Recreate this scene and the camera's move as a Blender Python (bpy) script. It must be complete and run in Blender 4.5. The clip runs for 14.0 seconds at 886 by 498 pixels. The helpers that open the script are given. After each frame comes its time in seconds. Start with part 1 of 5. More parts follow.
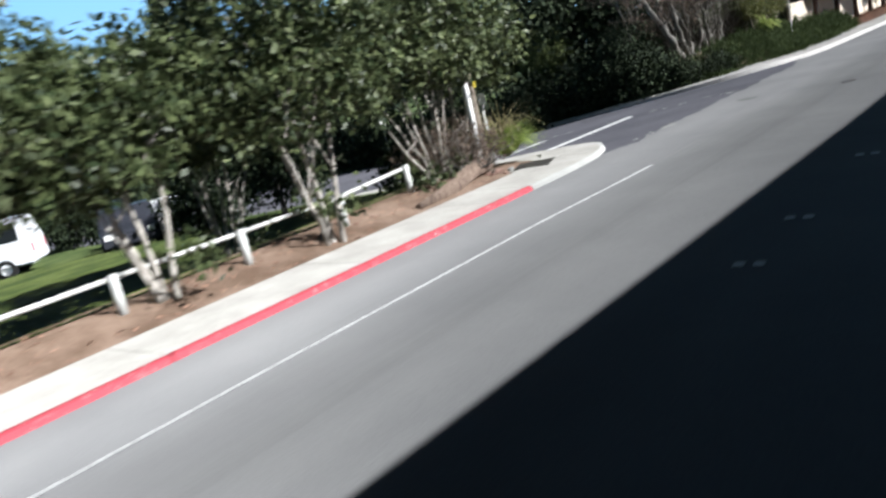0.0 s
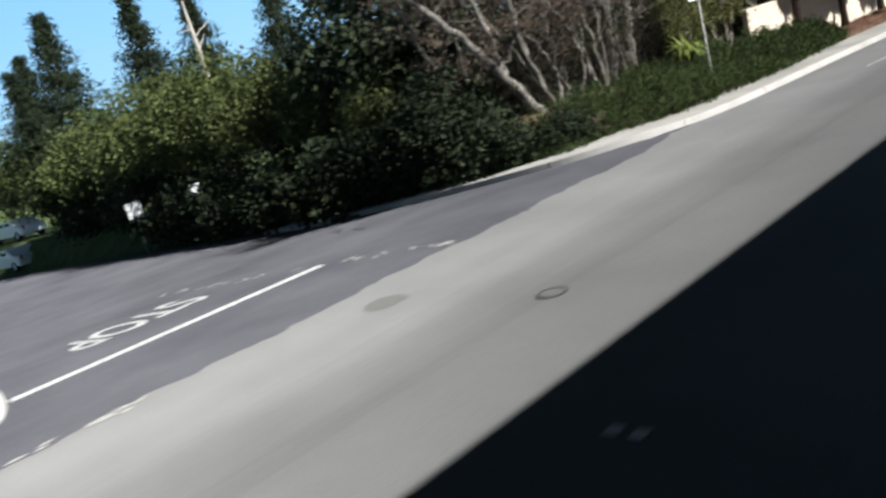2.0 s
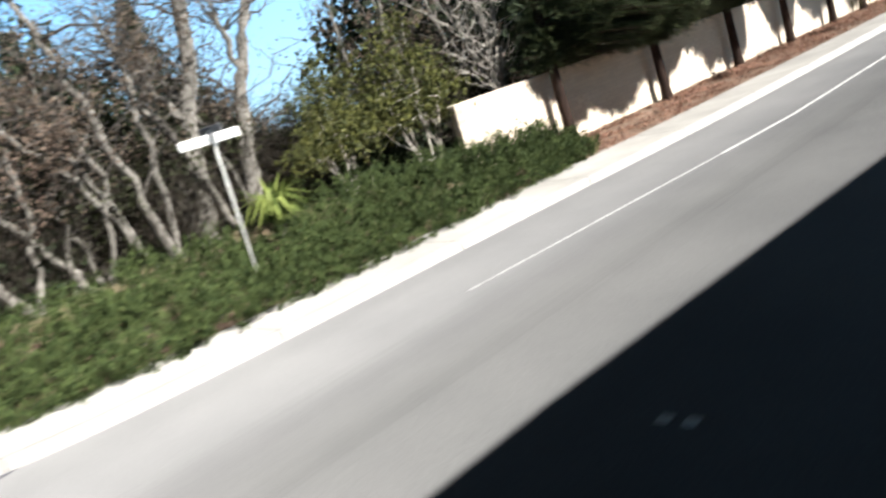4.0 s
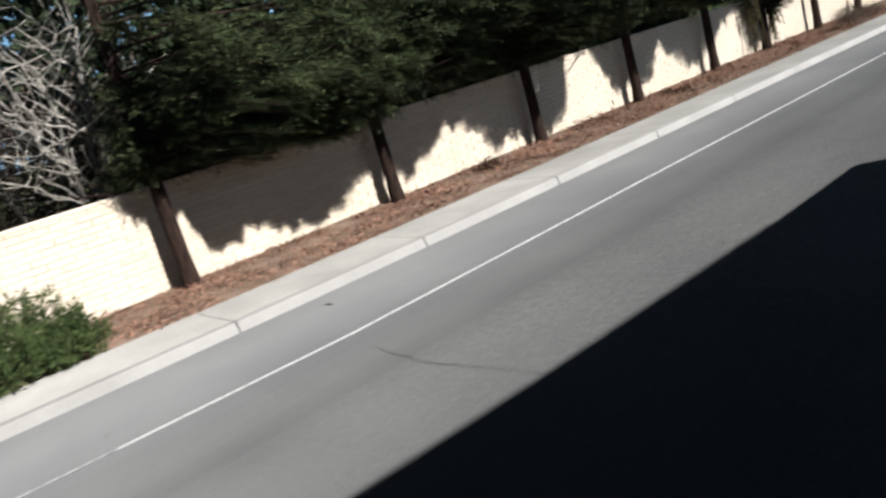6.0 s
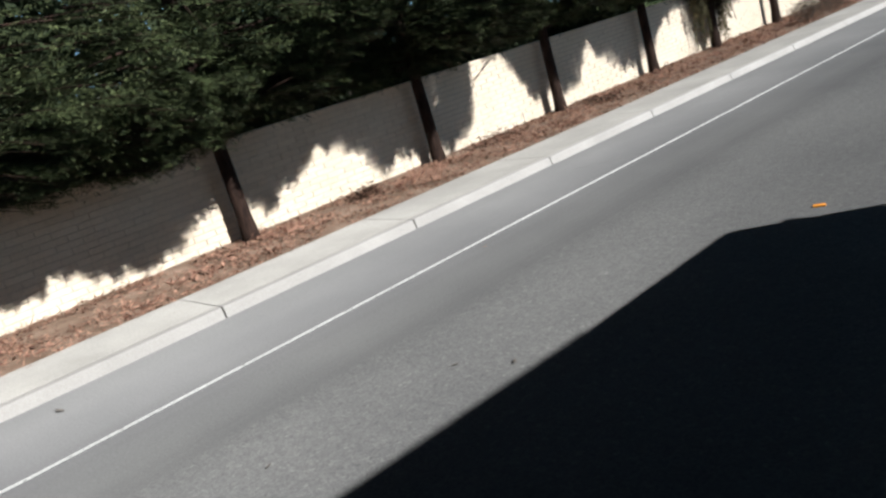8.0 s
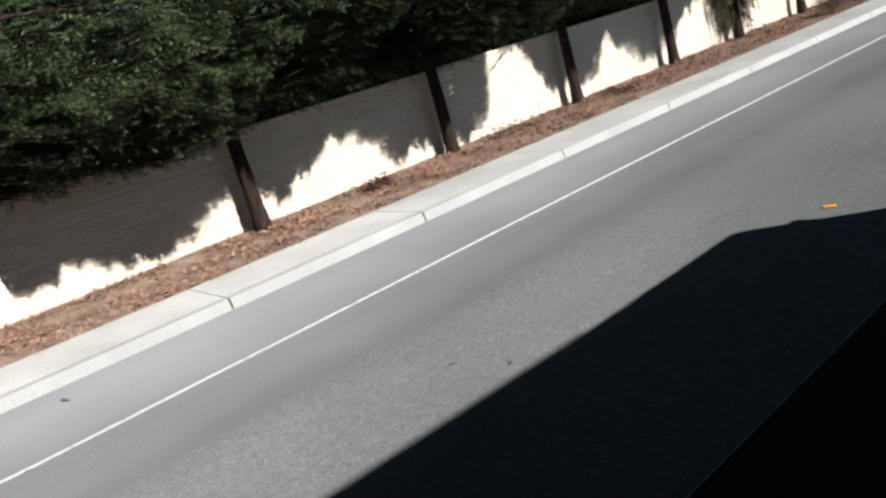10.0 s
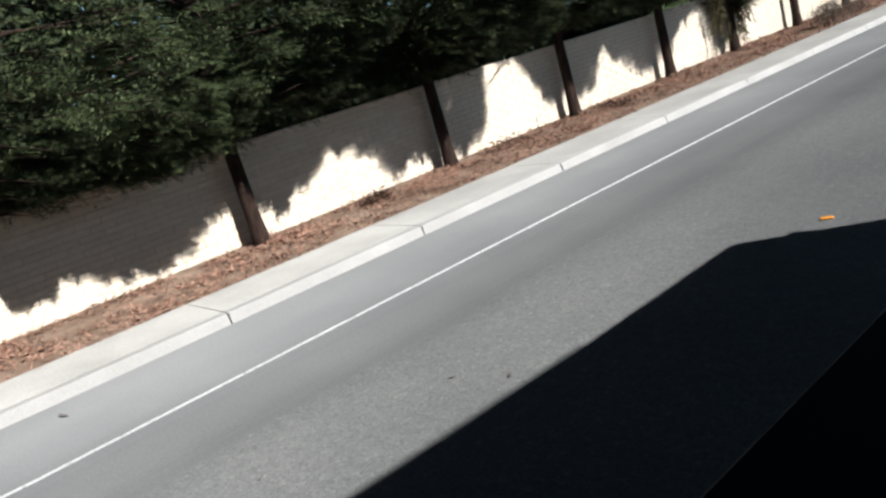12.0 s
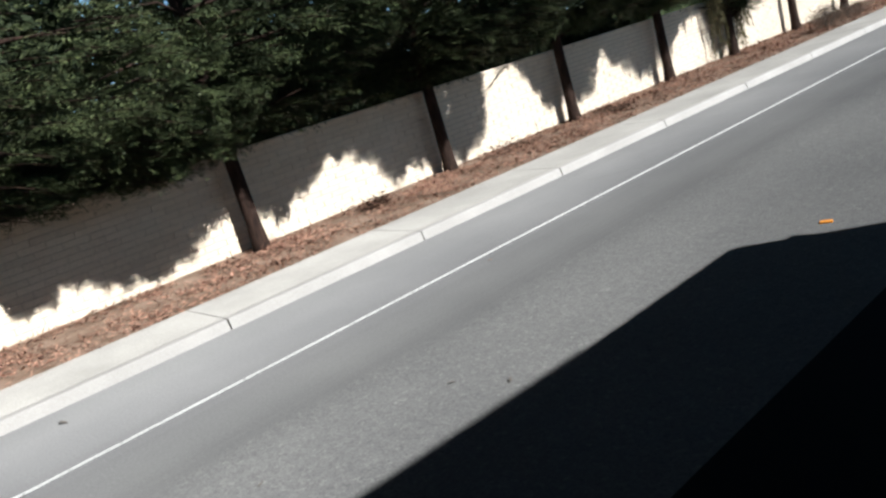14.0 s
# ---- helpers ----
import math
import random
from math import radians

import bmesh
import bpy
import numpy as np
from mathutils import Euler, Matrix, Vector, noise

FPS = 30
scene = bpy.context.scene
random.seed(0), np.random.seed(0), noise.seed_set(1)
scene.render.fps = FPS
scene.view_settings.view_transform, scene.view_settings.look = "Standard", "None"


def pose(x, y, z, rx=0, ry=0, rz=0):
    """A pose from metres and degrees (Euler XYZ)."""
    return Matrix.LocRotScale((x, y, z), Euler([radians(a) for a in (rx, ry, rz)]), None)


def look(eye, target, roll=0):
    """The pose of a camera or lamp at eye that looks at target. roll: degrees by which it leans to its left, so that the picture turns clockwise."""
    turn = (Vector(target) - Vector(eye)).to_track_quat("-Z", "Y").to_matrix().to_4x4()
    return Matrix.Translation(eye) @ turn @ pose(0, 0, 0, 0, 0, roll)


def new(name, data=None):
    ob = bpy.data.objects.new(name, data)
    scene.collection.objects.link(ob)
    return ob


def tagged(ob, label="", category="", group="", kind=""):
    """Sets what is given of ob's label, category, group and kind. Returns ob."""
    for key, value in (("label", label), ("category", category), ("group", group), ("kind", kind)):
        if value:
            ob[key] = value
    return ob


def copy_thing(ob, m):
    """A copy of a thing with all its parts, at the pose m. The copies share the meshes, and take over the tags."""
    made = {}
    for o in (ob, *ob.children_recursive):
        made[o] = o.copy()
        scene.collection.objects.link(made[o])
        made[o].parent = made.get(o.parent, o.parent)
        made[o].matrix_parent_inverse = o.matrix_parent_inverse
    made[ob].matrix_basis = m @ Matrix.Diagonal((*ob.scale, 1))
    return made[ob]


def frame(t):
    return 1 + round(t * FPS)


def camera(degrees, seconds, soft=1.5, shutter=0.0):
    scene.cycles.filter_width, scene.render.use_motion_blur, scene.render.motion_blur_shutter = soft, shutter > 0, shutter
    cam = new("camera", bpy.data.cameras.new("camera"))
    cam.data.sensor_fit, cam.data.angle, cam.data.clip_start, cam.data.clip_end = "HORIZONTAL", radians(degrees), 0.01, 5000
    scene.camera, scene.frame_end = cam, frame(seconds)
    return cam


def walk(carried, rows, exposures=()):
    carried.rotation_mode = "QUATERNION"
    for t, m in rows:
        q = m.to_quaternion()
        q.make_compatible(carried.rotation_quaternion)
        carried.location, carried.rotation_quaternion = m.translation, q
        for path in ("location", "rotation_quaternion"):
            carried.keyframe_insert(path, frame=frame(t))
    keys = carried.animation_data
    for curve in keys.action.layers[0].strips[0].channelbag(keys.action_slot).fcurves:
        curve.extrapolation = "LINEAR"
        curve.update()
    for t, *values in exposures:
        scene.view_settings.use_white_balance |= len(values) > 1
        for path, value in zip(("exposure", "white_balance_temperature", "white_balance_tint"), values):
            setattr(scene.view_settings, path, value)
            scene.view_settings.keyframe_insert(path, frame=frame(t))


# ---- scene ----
cam = camera(57.1, 14.0, soft=2.6, shutter=0.4)
METRES, EYE, TILT, LEAN, TURN = 41.6, 2.18, -12.0, 13.0, 37.3
ROWS = [
    (0.0, 0.0, 0.0, 0.0, -0.0, 0.0, -0.0),
    (0.5, 0.0542, 0.0641, 0.0258, 2.95, 0.07, 1.31),
    (1.0, 0.1104, 0.126, 0.0532, 6.04, -1.21, 0.79),
    (1.5, 0.1626, 0.1902, 0.0798, 7.11, -1.82, 0.27),
    (2.0, 0.2166, 0.2524, 0.1069, 6.34, -1.46, 0.96),
    (2.5, 0.2701, 0.3147, 0.1335, 6.24, -1.94, 1.34),
    (3.0, 0.323, 0.3765, 0.159, 6.28, -1.18, 3.13),
    (3.5, 0.3715, 0.4366, 0.1832, 7.24, -1.27, 2.25),
    (4.0, 0.4159, 0.4943, 0.2069, 7.09, -1.45, 2.48),
    (4.2, 0.4373, 0.5119, 0.2212, 9.11, -2.36, -0.10),
    (6.5, 0.5946, 0.6764, 0.2907, 9.1, -3.92, 0.14),
    (7.0, 0.6094, 0.6976, 0.2975, 9.9, -5.01, -1.24),
    (7.2, 0.6138, 0.7055, 0.2997, 8.25, -4.42, 0.53),
    (9.5, 0.6241, 0.7133, 0.3049, 10.71, -5.48, -0.15),
    (10.0, 0.6242, 0.7136, 0.305, 10.51, -5.62, -0.3),
    (10.5, 0.6242, 0.7135, 0.3049, 10.2, -5.09, -0.34),
    (11.0, 0.6241, 0.7133, 0.305, 9.98, -4.74, 0.15),
    (11.5, 0.6241, 0.7133, 0.305, 10.34, -4.66, -0.03),
    (12.0, 0.6242, 0.7136, 0.305, 10.39, -4.68, -0.01),
    (12.5, 0.6243, 0.7135, 0.305, 10.28, -4.48, 0.31),
    (13.0, 0.6242, 0.7134, 0.305, 9.94, -4.16, 0.06),
    (13.5, 0.6242, 0.7134, 0.305, 10.38, -4.42, 0.14),
    (14.0, 0.6244, 0.7136, 0.305, 10.4, -4.32, 0.23),
]
walk(cam, [(t, pose(0, 0, EYE, TILT, LEAN, TURN) @ pose(METRES * x, METRES * y, METRES * z, 90 + pitch, roll, yaw)) for t, x, y, z, yaw, pitch, roll in ROWS],
     [(0, 1.15, 6150, 10), (0.5, 1.15, 6150, 10), (1.0, 1.1, 6200, 8), (1.5, 0.85, 6400, 8), (2.5, 1.4, 6650, 10), (3.0, 1.67, 6900, 11), (4.0, 1.52, 6650, 10), (6.5, 0.6, 6450, 10), (7.0, 0.6, 6450, 10), (9.5, 0.83, 6350, 9), (14.0, 0.85, 6350, 9)])

# world: clear winter sky, sun over the right-hand side of the road
SUN_UP, SUN_EAST = 37.0, 77.0
world = bpy.data.worlds.new("world")
scene.world = world
world.use_nodes = True
wn = world.node_tree
sky = wn.nodes.new("ShaderNodeTexSky")
sky.sky_type, sky.sun_disc = "NISHITA", False
sky.sun_elevation, sky.sun_rotation = radians(SUN_UP), radians(SUN_EAST)
wn.links.new(sky.outputs[0], wn.nodes["Background"].inputs[0])
wn.nodes["Background"].inputs[1].default_value = 0.0048
sun = new("sun", bpy.data.lights.new("sun", "SUN"))
sun.data.energy, sun.data.angle, sun.data.color = 5.0, radians(0.4), (1.0, 0.995, 0.985)
TO_SUN = (64.5, 15, 50)
sun.matrix_world = look(TO_SUN, (0, 0, 0))


# ---- materials ----
def material(name, rough=0.8, metal=0.0):
    m = bpy.data.materials.new(name)
    m.use_nodes = True
    b = m.node_tree.nodes["Principled BSDF"]
    b.inputs["Roughness"].default_value, b.inputs["Metallic"].default_value = rough, metal
    if rough > 0.8:
        b.inputs["Diffuse Roughness"].default_value = 1.0
        b.inputs["Specular IOR Level"].default_value = 0.15
    return m, m.node_tree, b


def nd(nt, kind, **values):
    n = nt.nodes.new(kind)
    for key, value in values.items():
        n.inputs[key].default_value = value
    return n


def place_of(nt):
    return nt.nodes.new("ShaderNodeNewGeometry").outputs["Position"]


def fbm(nt, vec, scale, detail=4.0, rough=0.6):
    n = nd(nt, "ShaderNodeTexNoise", Scale=scale, Detail=detail, Roughness=rough)
    nt.links.new(vec, n.inputs["Vector"])
    return n.outputs["Fac"]


def ramp(nt, fac, stops):
    r = nt.nodes.new("ShaderNodeValToRGB")
    while len(r.color_ramp.elements) < len(stops):
        r.color_ramp.elements.new(0.5)
    for e, (p, c) in zip(r.color_ramp.elements, stops):
        e.position, e.color = p, (*c, 1)
    nt.links.new(fac, r.inputs[0])
    return r.outputs[0]


def mix(nt, a, b, fac, kind="MIX"):
    m = nt.nodes.new("ShaderNodeMix")
    m.data_type, m.blend_type = "RGBA", kind
    for sock, v in ((m.inputs[6], a), (m.inputs[7], b), (m.inputs[0], fac)):
        if isinstance(v, (int, float)):
            sock.default_value = v
        elif isinstance(v, tuple):
            sock.default_value = (*v, 1)
        else:
            nt.links.new(v, sock)
    return m.outputs[2]


def bump(nt, b, height, strength, dist):
    n = nd(nt, "ShaderNodeBump", Strength=strength, Distance=dist)
    nt.links.new(height, n.inputs["Height"])
    nt.links.new(n.outputs[0], b.inputs["Normal"])


def two_scale(name, lo, hi, coarse, fine, rough=0.85, relief=0.4, depth=0.01, stops=(0.35, 0.65)):
    """A mottled surface: broad stains between two colours, with fine grain and relief."""
    m, nt, b = material(name, rough)
    p = place_of(nt)
    broad, grain = fbm(nt, p, coarse), fbm(nt, p, fine, 3.0, 0.7)
    col = ramp(nt, broad, [(stops[0], lo), (stops[1], hi)])
    col = mix(nt, col, ramp(nt, grain, [(0.3, (0.45, 0.45, 0.45)), (0.7, (1.0, 1.0, 1.0))]), 0.45, "MULTIPLY")
    nt.links.new(col, b.inputs["Base Color"])
    bump(nt, b, grain, relief, depth)
    return m


def leaf_material(name, dark, light, gloss=0.45, through_it=0.25, patch=0.9, gap_dark=0.5):
    m, nt, b = material(name, gloss + 0.25)
    b.inputs["Specular IOR Level"].default_value = 0.25
    rnd = nt.nodes.new("ShaderNodeNewGeometry").outputs["Random Per Island"]
    obj = nt.nodes.new("ShaderNodeObjectInfo").outputs["Random"]
    col = ramp(nt, rnd, [(0.0, dark), (1.0, light)])
    # noise pockets darken the colour; in tree crowns they paint shaded gaps between sprays
    col = mix(nt, col, ramp(nt, fbm(nt, place_of(nt), patch), [(0.34, (gap_dark, gap_dark * 1.06, gap_dark)), (0.64, (1.0, 1.0, 1.0))]), 0.8, "MULTIPLY")
    col = mix(nt, col, ramp(nt, obj, [(0.0, (0.85, 0.88, 0.85)), (1.0, (1.0, 1.0, 1.0))]), 1.0, "MULTIPLY")
    nt.links.new(col, b.inputs["Base Color"])
    t = nt.nodes.new("ShaderNodeBsdfTranslucent")
    nt.links.new(col, t.inputs[0])
    s = nd(nt, "ShaderNodeMixShader", Fac=through_it)
    nt.links.new(b.outputs[0], s.inputs[1])
    nt.links.new(t.outputs[0], s.inputs[2])
    nt.links.new(s.outputs[0], nt.nodes["Material Output"].inputs[0])
    return m


def bark_material(name, dark, light, scale=6.0):
    m, nt, b = material(name, 0.9)
    tc = nt.nodes.new("ShaderNodeTexCoord").outputs["Object"]
    mp = nd(nt, "ShaderNodeMapping", Scale=(3.0, 3.0, 0.5))
    nt.links.new(tc, mp.inputs[0])
    streak, stain = fbm(nt, mp.outputs[0], scale), fbm(nt, tc, 1.3)
    col = mix(nt, ramp(nt, streak, [(0.35, dark), (0.65, light)]), dark, ramp(nt, stain, [(0.5, (0, 0, 0)), (0.75, (0.8, 0.8, 0.8))]))
    nt.links.new(col, b.inputs["Base Color"])
    bump(nt, b, streak, 0.7, 0.02)
    return m


def asphalt_material(name, base, wear, tracks):
    """Asphalt: stone grain, broad stains, and worn wheel tracks that follow the lanes."""
    m, nt, b = material(name, 0.88)
    p = place_of(nt)
    mp = nd(nt, "ShaderNodeMapping", Scale=(1.0, 0.025, 1.0))
    nt.links.new(p, mp.inputs[0])
    sep = nt.nodes.new("ShaderNodeSeparateXYZ")
    nt.links.new(p, sep.inputs[0])
    drift = nd(nt, "ShaderNodeMapRange", **{"From Min": 9.0, "From Max": 42.0, "To Min": 0.0, "To Max": -0.95})
    nt.links.new(sep.outputs["Y"], drift.inputs["Value"])
    lane = nt.nodes.new("ShaderNodeMath")
    nt.links.new(sep.outputs["X"], lane.inputs[0])
    nt.links.new(drift.outputs[0], lane.inputs[1])
    wave = nd(nt, "ShaderNodeMapRange", **{"From Min": 0.3, "From Max": 0.7, "To Min": -0.12, "To Max": 0.12})
    nt.links.new(fbm(nt, mp.outputs[0], 9.0, 4.0), wave.inputs["Value"])
    shift = nt.nodes.new("ShaderNodeMath")
    nt.links.new(lane.outputs[0], shift.inputs[0])
    nt.links.new(wave.outputs[0], shift.inputs[1])
    across = nd(nt, "ShaderNodeMapRange", **{"From Min": -8.0, "From Max": 4.0})
    nt.links.new(shift.outputs[0], across.inputs["Value"])
    worn = ramp(nt, across.outputs[0], [((u + 8) / 12, (v, v, v * 1.01)) for u, v in
                [(-7.6, 1.24), (-6.9, 1.36), (-6.2, 1.3), (-5.6, 1.0), (-5.0, 0.86), (-4.6, 0.73), (-4.54, 0.82), (-4.2, 0.86), (-3.4, 0.87), (-2.4, 0.80), (-1.4, 0.86), (0.2, 0.78), (1.2, 0.84)]])
    broad, long_, grain, stone_ = fbm(nt, p, 0.35), fbm(nt, mp.outputs[0], 0.55, 1.0), fbm(nt, p, 38.0, 3.0, 0.85), fbm(nt, p, 48.0, 1.5)
    col = ramp(nt, broad, [(0.3, base), (0.7, wear)])
    col = mix(nt, col, worn, tracks, "MULTIPLY")
    col = mix(nt, col, ramp(nt, long_, [(0.36, (0.72, 0.72, 0.74)), (0.6, (1.0, 1.0, 1.0))]), tracks * 0.6, "MULTIPLY")
    # the outer strip is rolled smooth; the lane shows its coarse stones
    coarse = ramp(nt, across.outputs[0], [((u + 8) / 12, (v, v, v)) for u, v in [(-4.62, 0.0), (-4.5, 1.0)]])
    rolled = mix(nt, col, ramp(nt, grain, [(0.32, (0.7, 0.7, 0.7)), (0.7, (1.12, 1.12, 1.12))]), 0.75, "MULTIPLY")
    col = mix(nt, col, ramp(nt, grain, [(0.32, (0.4, 0.4, 0.4)), (0.7, (1.3, 1.3, 1.3))]), 0.75, "MULTIPLY")
    col = mix(nt, col, ramp(nt, fbm(nt, p, 11.0, 3.0, 0.7), [(0.36, (0.76, 0.76, 0.77)), (0.64, (1.16, 1.16, 1.14))]), 0.75, "MULTIPLY")
    chips = nd(nt, "ShaderNodeTexVoronoi", Scale=30.0)
    nt.links.new(p, chips.inputs["Vector"])
    chip = nt.nodes.new("ShaderNodeSeparateColor")
    nt.links.new(chips.outputs["Color"], chip.inputs[0])
    col = mix(nt, col, ramp(nt, chip.outputs[0], [(0.0, (0.62, 0.62, 0.62)), (0.12, (1.0, 1.0, 1.0)), (0.9, (1.0, 1.0, 1.0)), (0.97, (1.55, 1.53, 1.48))]), 0.6, "MULTIPLY")
    col = mix(nt, col, ramp(nt, stone_, [(0.62, (1.0, 1.0, 1.0)), (0.74, (1.75, 1.72, 1.65))]), 0.7, "MULTIPLY")
    far_end = nd(nt, "ShaderNodeMapRange", **{"From Min": 40.0, "From Max": 43.5, "To Min": 0.15, "To Max": 0.62})
    nt.links.new(sep.outputs["Y"], far_end.inputs["Value"])
    shown = nt.nodes.new("ShaderNodeMath")
    shown.operation = "MULTIPLY"
    nt.links.new(coarse, shown.inputs[0])
    nt.links.new(far_end.outputs[0], shown.inputs[1])
    col = mix(nt, rolled, col, shown.outputs[0])
    nt.links.new(col, b.inputs["Base Color"])
    bump(nt, b, grain, 0.5, 0.008)
    return m


def paint_material(name, colour, under, keep=0.42):
    """Road or kerb paint worn through in specks."""
    m, nt, b = material(name, 0.7)
    p = place_of(nt)
    gone = ramp(nt, fbm(nt, p, 14.0, 5.0, 0.75), [(keep - 0.06, (1, 1, 1)), (keep + 0.02, (0, 0, 0))])
    col = mix(nt, colour, under, gone)
    col = mix(nt, col, ramp(nt, fbm(nt, p, 1.2), [(0.3, (0.75, 0.75, 0.75)), (0.7, (1, 1, 1))]), 0.6, "MULTIPLY")
    nt.links.new(col, b.inputs["Base Color"])
    return m


def plain(name, colour, rough=0.6, metal=0.0, grime=0.3):
    m, nt, b = material(name, rough, metal)
    tc = nt.nodes.new("ShaderNodeTexCoord").outputs["Object"]
    col = mix(nt, colour, ramp(nt, fbm(nt, tc, 4.0), [(0.35, (0.5, 0.5, 0.48)), (0.65, (1, 1, 1))]), grime, "MULTIPLY")
    nt.links.new(col, b.inputs["Base Color"])
    return m


ASPHALT = asphalt_material("road_asphalt", (0.140, 0.139, 0.136), (0.178, 0.176, 0.170), 1.0)
DARK_ASPHALT = asphalt_material("new_asphalt", (0.058, 0.058, 0.066), (0.096, 0.094, 0.106), 0.35)
PATCH_ASPHALT = asphalt_material("patch_asphalt", (0.105, 0.104, 0.10), (0.14, 0.138, 0.13), 0.3)
CONCRETE = two_scale("concrete", (0.32, 0.305, 0.275), (0.43, 0.415, 0.38), 0.9, 38.0, 0.85, 0.25, 0.005)
GREY_CONCRETE = two_scale("grey_concrete", (0.40, 0.40, 0.375), (0.52, 0.515, 0.485), 0.7, 34.0, 0.88, 0.3, 0.005)
KERB_CONCRETE = two_scale("kerb_concrete", (0.345, 0.33, 0.31), (0.41, 0.392, 0.37), 0.9, 60.0, 0.8, 0.1, 0.004)
SLAB_CONCRETE = two_scale("slab_concrete", (0.30, 0.288, 0.265), (0.405, 0.388, 0.358), 0.6, 34.0, 0.9, 0.3, 0.005)
OLD_CONCRETE = two_scale("weathered_concrete", (0.30, 0.30, 0.28), (0.42, 0.41, 0.38), 0.8, 30.0, 0.9, 0.35, 0.006)
RED_PAINT = paint_material("red_kerb_paint", (0.36, 0.035, 0.052), (0.40, 0.30, 0.28), 0.40)
EDGE_PAINT = paint_material("faded_line_paint", (0.52, 0.52, 0.505), (0.22, 0.22, 0.215), 0.46)
WHITE_PAINT = paint_material("white_road_paint", (0.66, 0.66, 0.64), (0.22, 0.22, 0.215), 0.43)
def soil_material():
    """Bare soil, greening with weeds on the slopes away from the road."""
    m = two_scale("soil", (0.13, 0.085, 0.058), (0.25, 0.175, 0.13), 1.4, 24.0, 0.95, 0.9, 0.03)
    nt = m.node_tree
    b = nt.nodes["Principled BSDF"]
    bare = b.inputs["Base Color"].links[0].from_socket
    p = place_of(nt)
    sep = nt.nodes.new("ShaderNodeSeparateXYZ")
    nt.links.new(p, sep.inputs[0])
    west = nd(nt, "ShaderNodeMapRange", **{"From Min": -10.5, "From Max": -15.0})
    nt.links.new(sep.outputs["X"], west.inputs["Value"])
    weeds = ramp(nt, fbm(nt, p, 1.1), [(0.3, (0.03, 0.05, 0.015)), (0.7, (0.08, 0.10, 0.035))])
    nt.links.new(mix(nt, bare, weeds, west.outputs[0]), b.inputs["Base Color"])
    return m


SOIL = soil_material()
LAWN = two_scale("lawn_grass", (0.03, 0.048, 0.012), (0.10, 0.125, 0.035), 0.8, 30.0, 0.9, 0.9, 0.03)
LITTER = leaf_material("fallen_leaves", (0.10, 0.038, 0.026), (0.58, 0.325, 0.235), 0.8, 0.0)
# strong dark pockets: shade inside these crowns is put into the leaf colour
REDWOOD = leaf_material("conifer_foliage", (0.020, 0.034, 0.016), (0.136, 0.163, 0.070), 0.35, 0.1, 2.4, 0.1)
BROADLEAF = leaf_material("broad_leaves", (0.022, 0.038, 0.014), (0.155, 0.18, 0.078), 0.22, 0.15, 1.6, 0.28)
SOFTLEAF = leaf_material("soft_green_leaves", (0.055, 0.075, 0.022), (0.16, 0.185, 0.062), 0.5, 0.25)
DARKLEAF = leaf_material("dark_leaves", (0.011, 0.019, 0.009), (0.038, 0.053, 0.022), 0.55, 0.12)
TWIG = leaf_material("dead_twigs", (0.04, 0.022, 0.015), (0.17, 0.09, 0.06), 0.8, 0.0)
JUNIPER = leaf_material("juniper_leaves", (0.02, 0.04, 0.014), (0.15, 0.19, 0.065), 0.7, 0.12, 1.8)
YELLOWLEAF = leaf_material("yellow_green_leaves", (0.030, 0.040, 0.013), (0.185, 0.185, 0.052), 0.45, 0.25, 2.0, 0.35)
BROWNLEAF = leaf_material("russet_leaves", (0.09, 0.06, 0.046), (0.31, 0.225, 0.175), 0.7, 0.2)
PALE_BARK = bark_material("pale_bark", (0.26, 0.23, 0.20), (0.60, 0.56, 0.50))
BROWN_BARK = bark_material("redwood_bark", (0.016, 0.010, 0.008), (0.055, 0.032, 0.024))
BARE_BARK = bark_material("bare_pale_bark", (0.055, 0.048, 0.042), (0.36, 0.335, 0.295), 9.0)
GREY_BARK = bark_material("grey_bark", (0.045, 0.04, 0.036), (0.165, 0.148, 0.13))
WOOD = bark_material("weathered_wood", (0.16, 0.13, 0.10), (0.36, 0.31, 0.25))
WHITE_RAIL = plain("white_rail_paint", (0.6, 0.6, 0.57), 0.6, 0.0, 0.5)
STEEL = plain("galvanised_steel", (0.45, 0.46, 0.46), 0.45, 0.8)
SIGN_POLE = plain("pale_pole", (0.55, 0.55, 0.52), 0.6)
SIGN_WHITE = plain("sign_sheet", (0.78, 0.78, 0.76), 0.4, 0.0, 0.1)
SIGN_GREEN = plain("sign_print", (0.38, 0.40, 0.40), 0.5)
SIGN_BACK = plain("sign_back", (0.16, 0.16, 0.17), 0.6)
BLACK_TRIM = plain("black_trim", (0.004, 0.004, 0.004), 0.95)
BUS_PAINT = plain("bus_paint", (0.55, 0.56, 0.56), 0.35)
GLASS_DARK = plain("dark_glass", (0.015, 0.018, 0.02), 0.08, 0.0, 0.1)
RUBBER = plain("tyre_rubber", (0.02, 0.02, 0.02), 0.85)
VAN_WHITE = plain("white_car_paint", (0.75, 0.76, 0.77), 0.3, 0.0, 0.1)
CAR_DARK = plain("dark_car_paint", (0.03, 0.032, 0.04), 0.3, 0.0, 0.1)
YELLOW = plain("yellow_plastic", (0.65, 0.50, 0.04), 0.5)
ORANGE = plain("orange_plastic", (0.75, 0.28, 0.03), 0.5)
IRON = plain("cast_iron", (0.05, 0.045, 0.04), 0.7, 0.5)
BLOCK = None


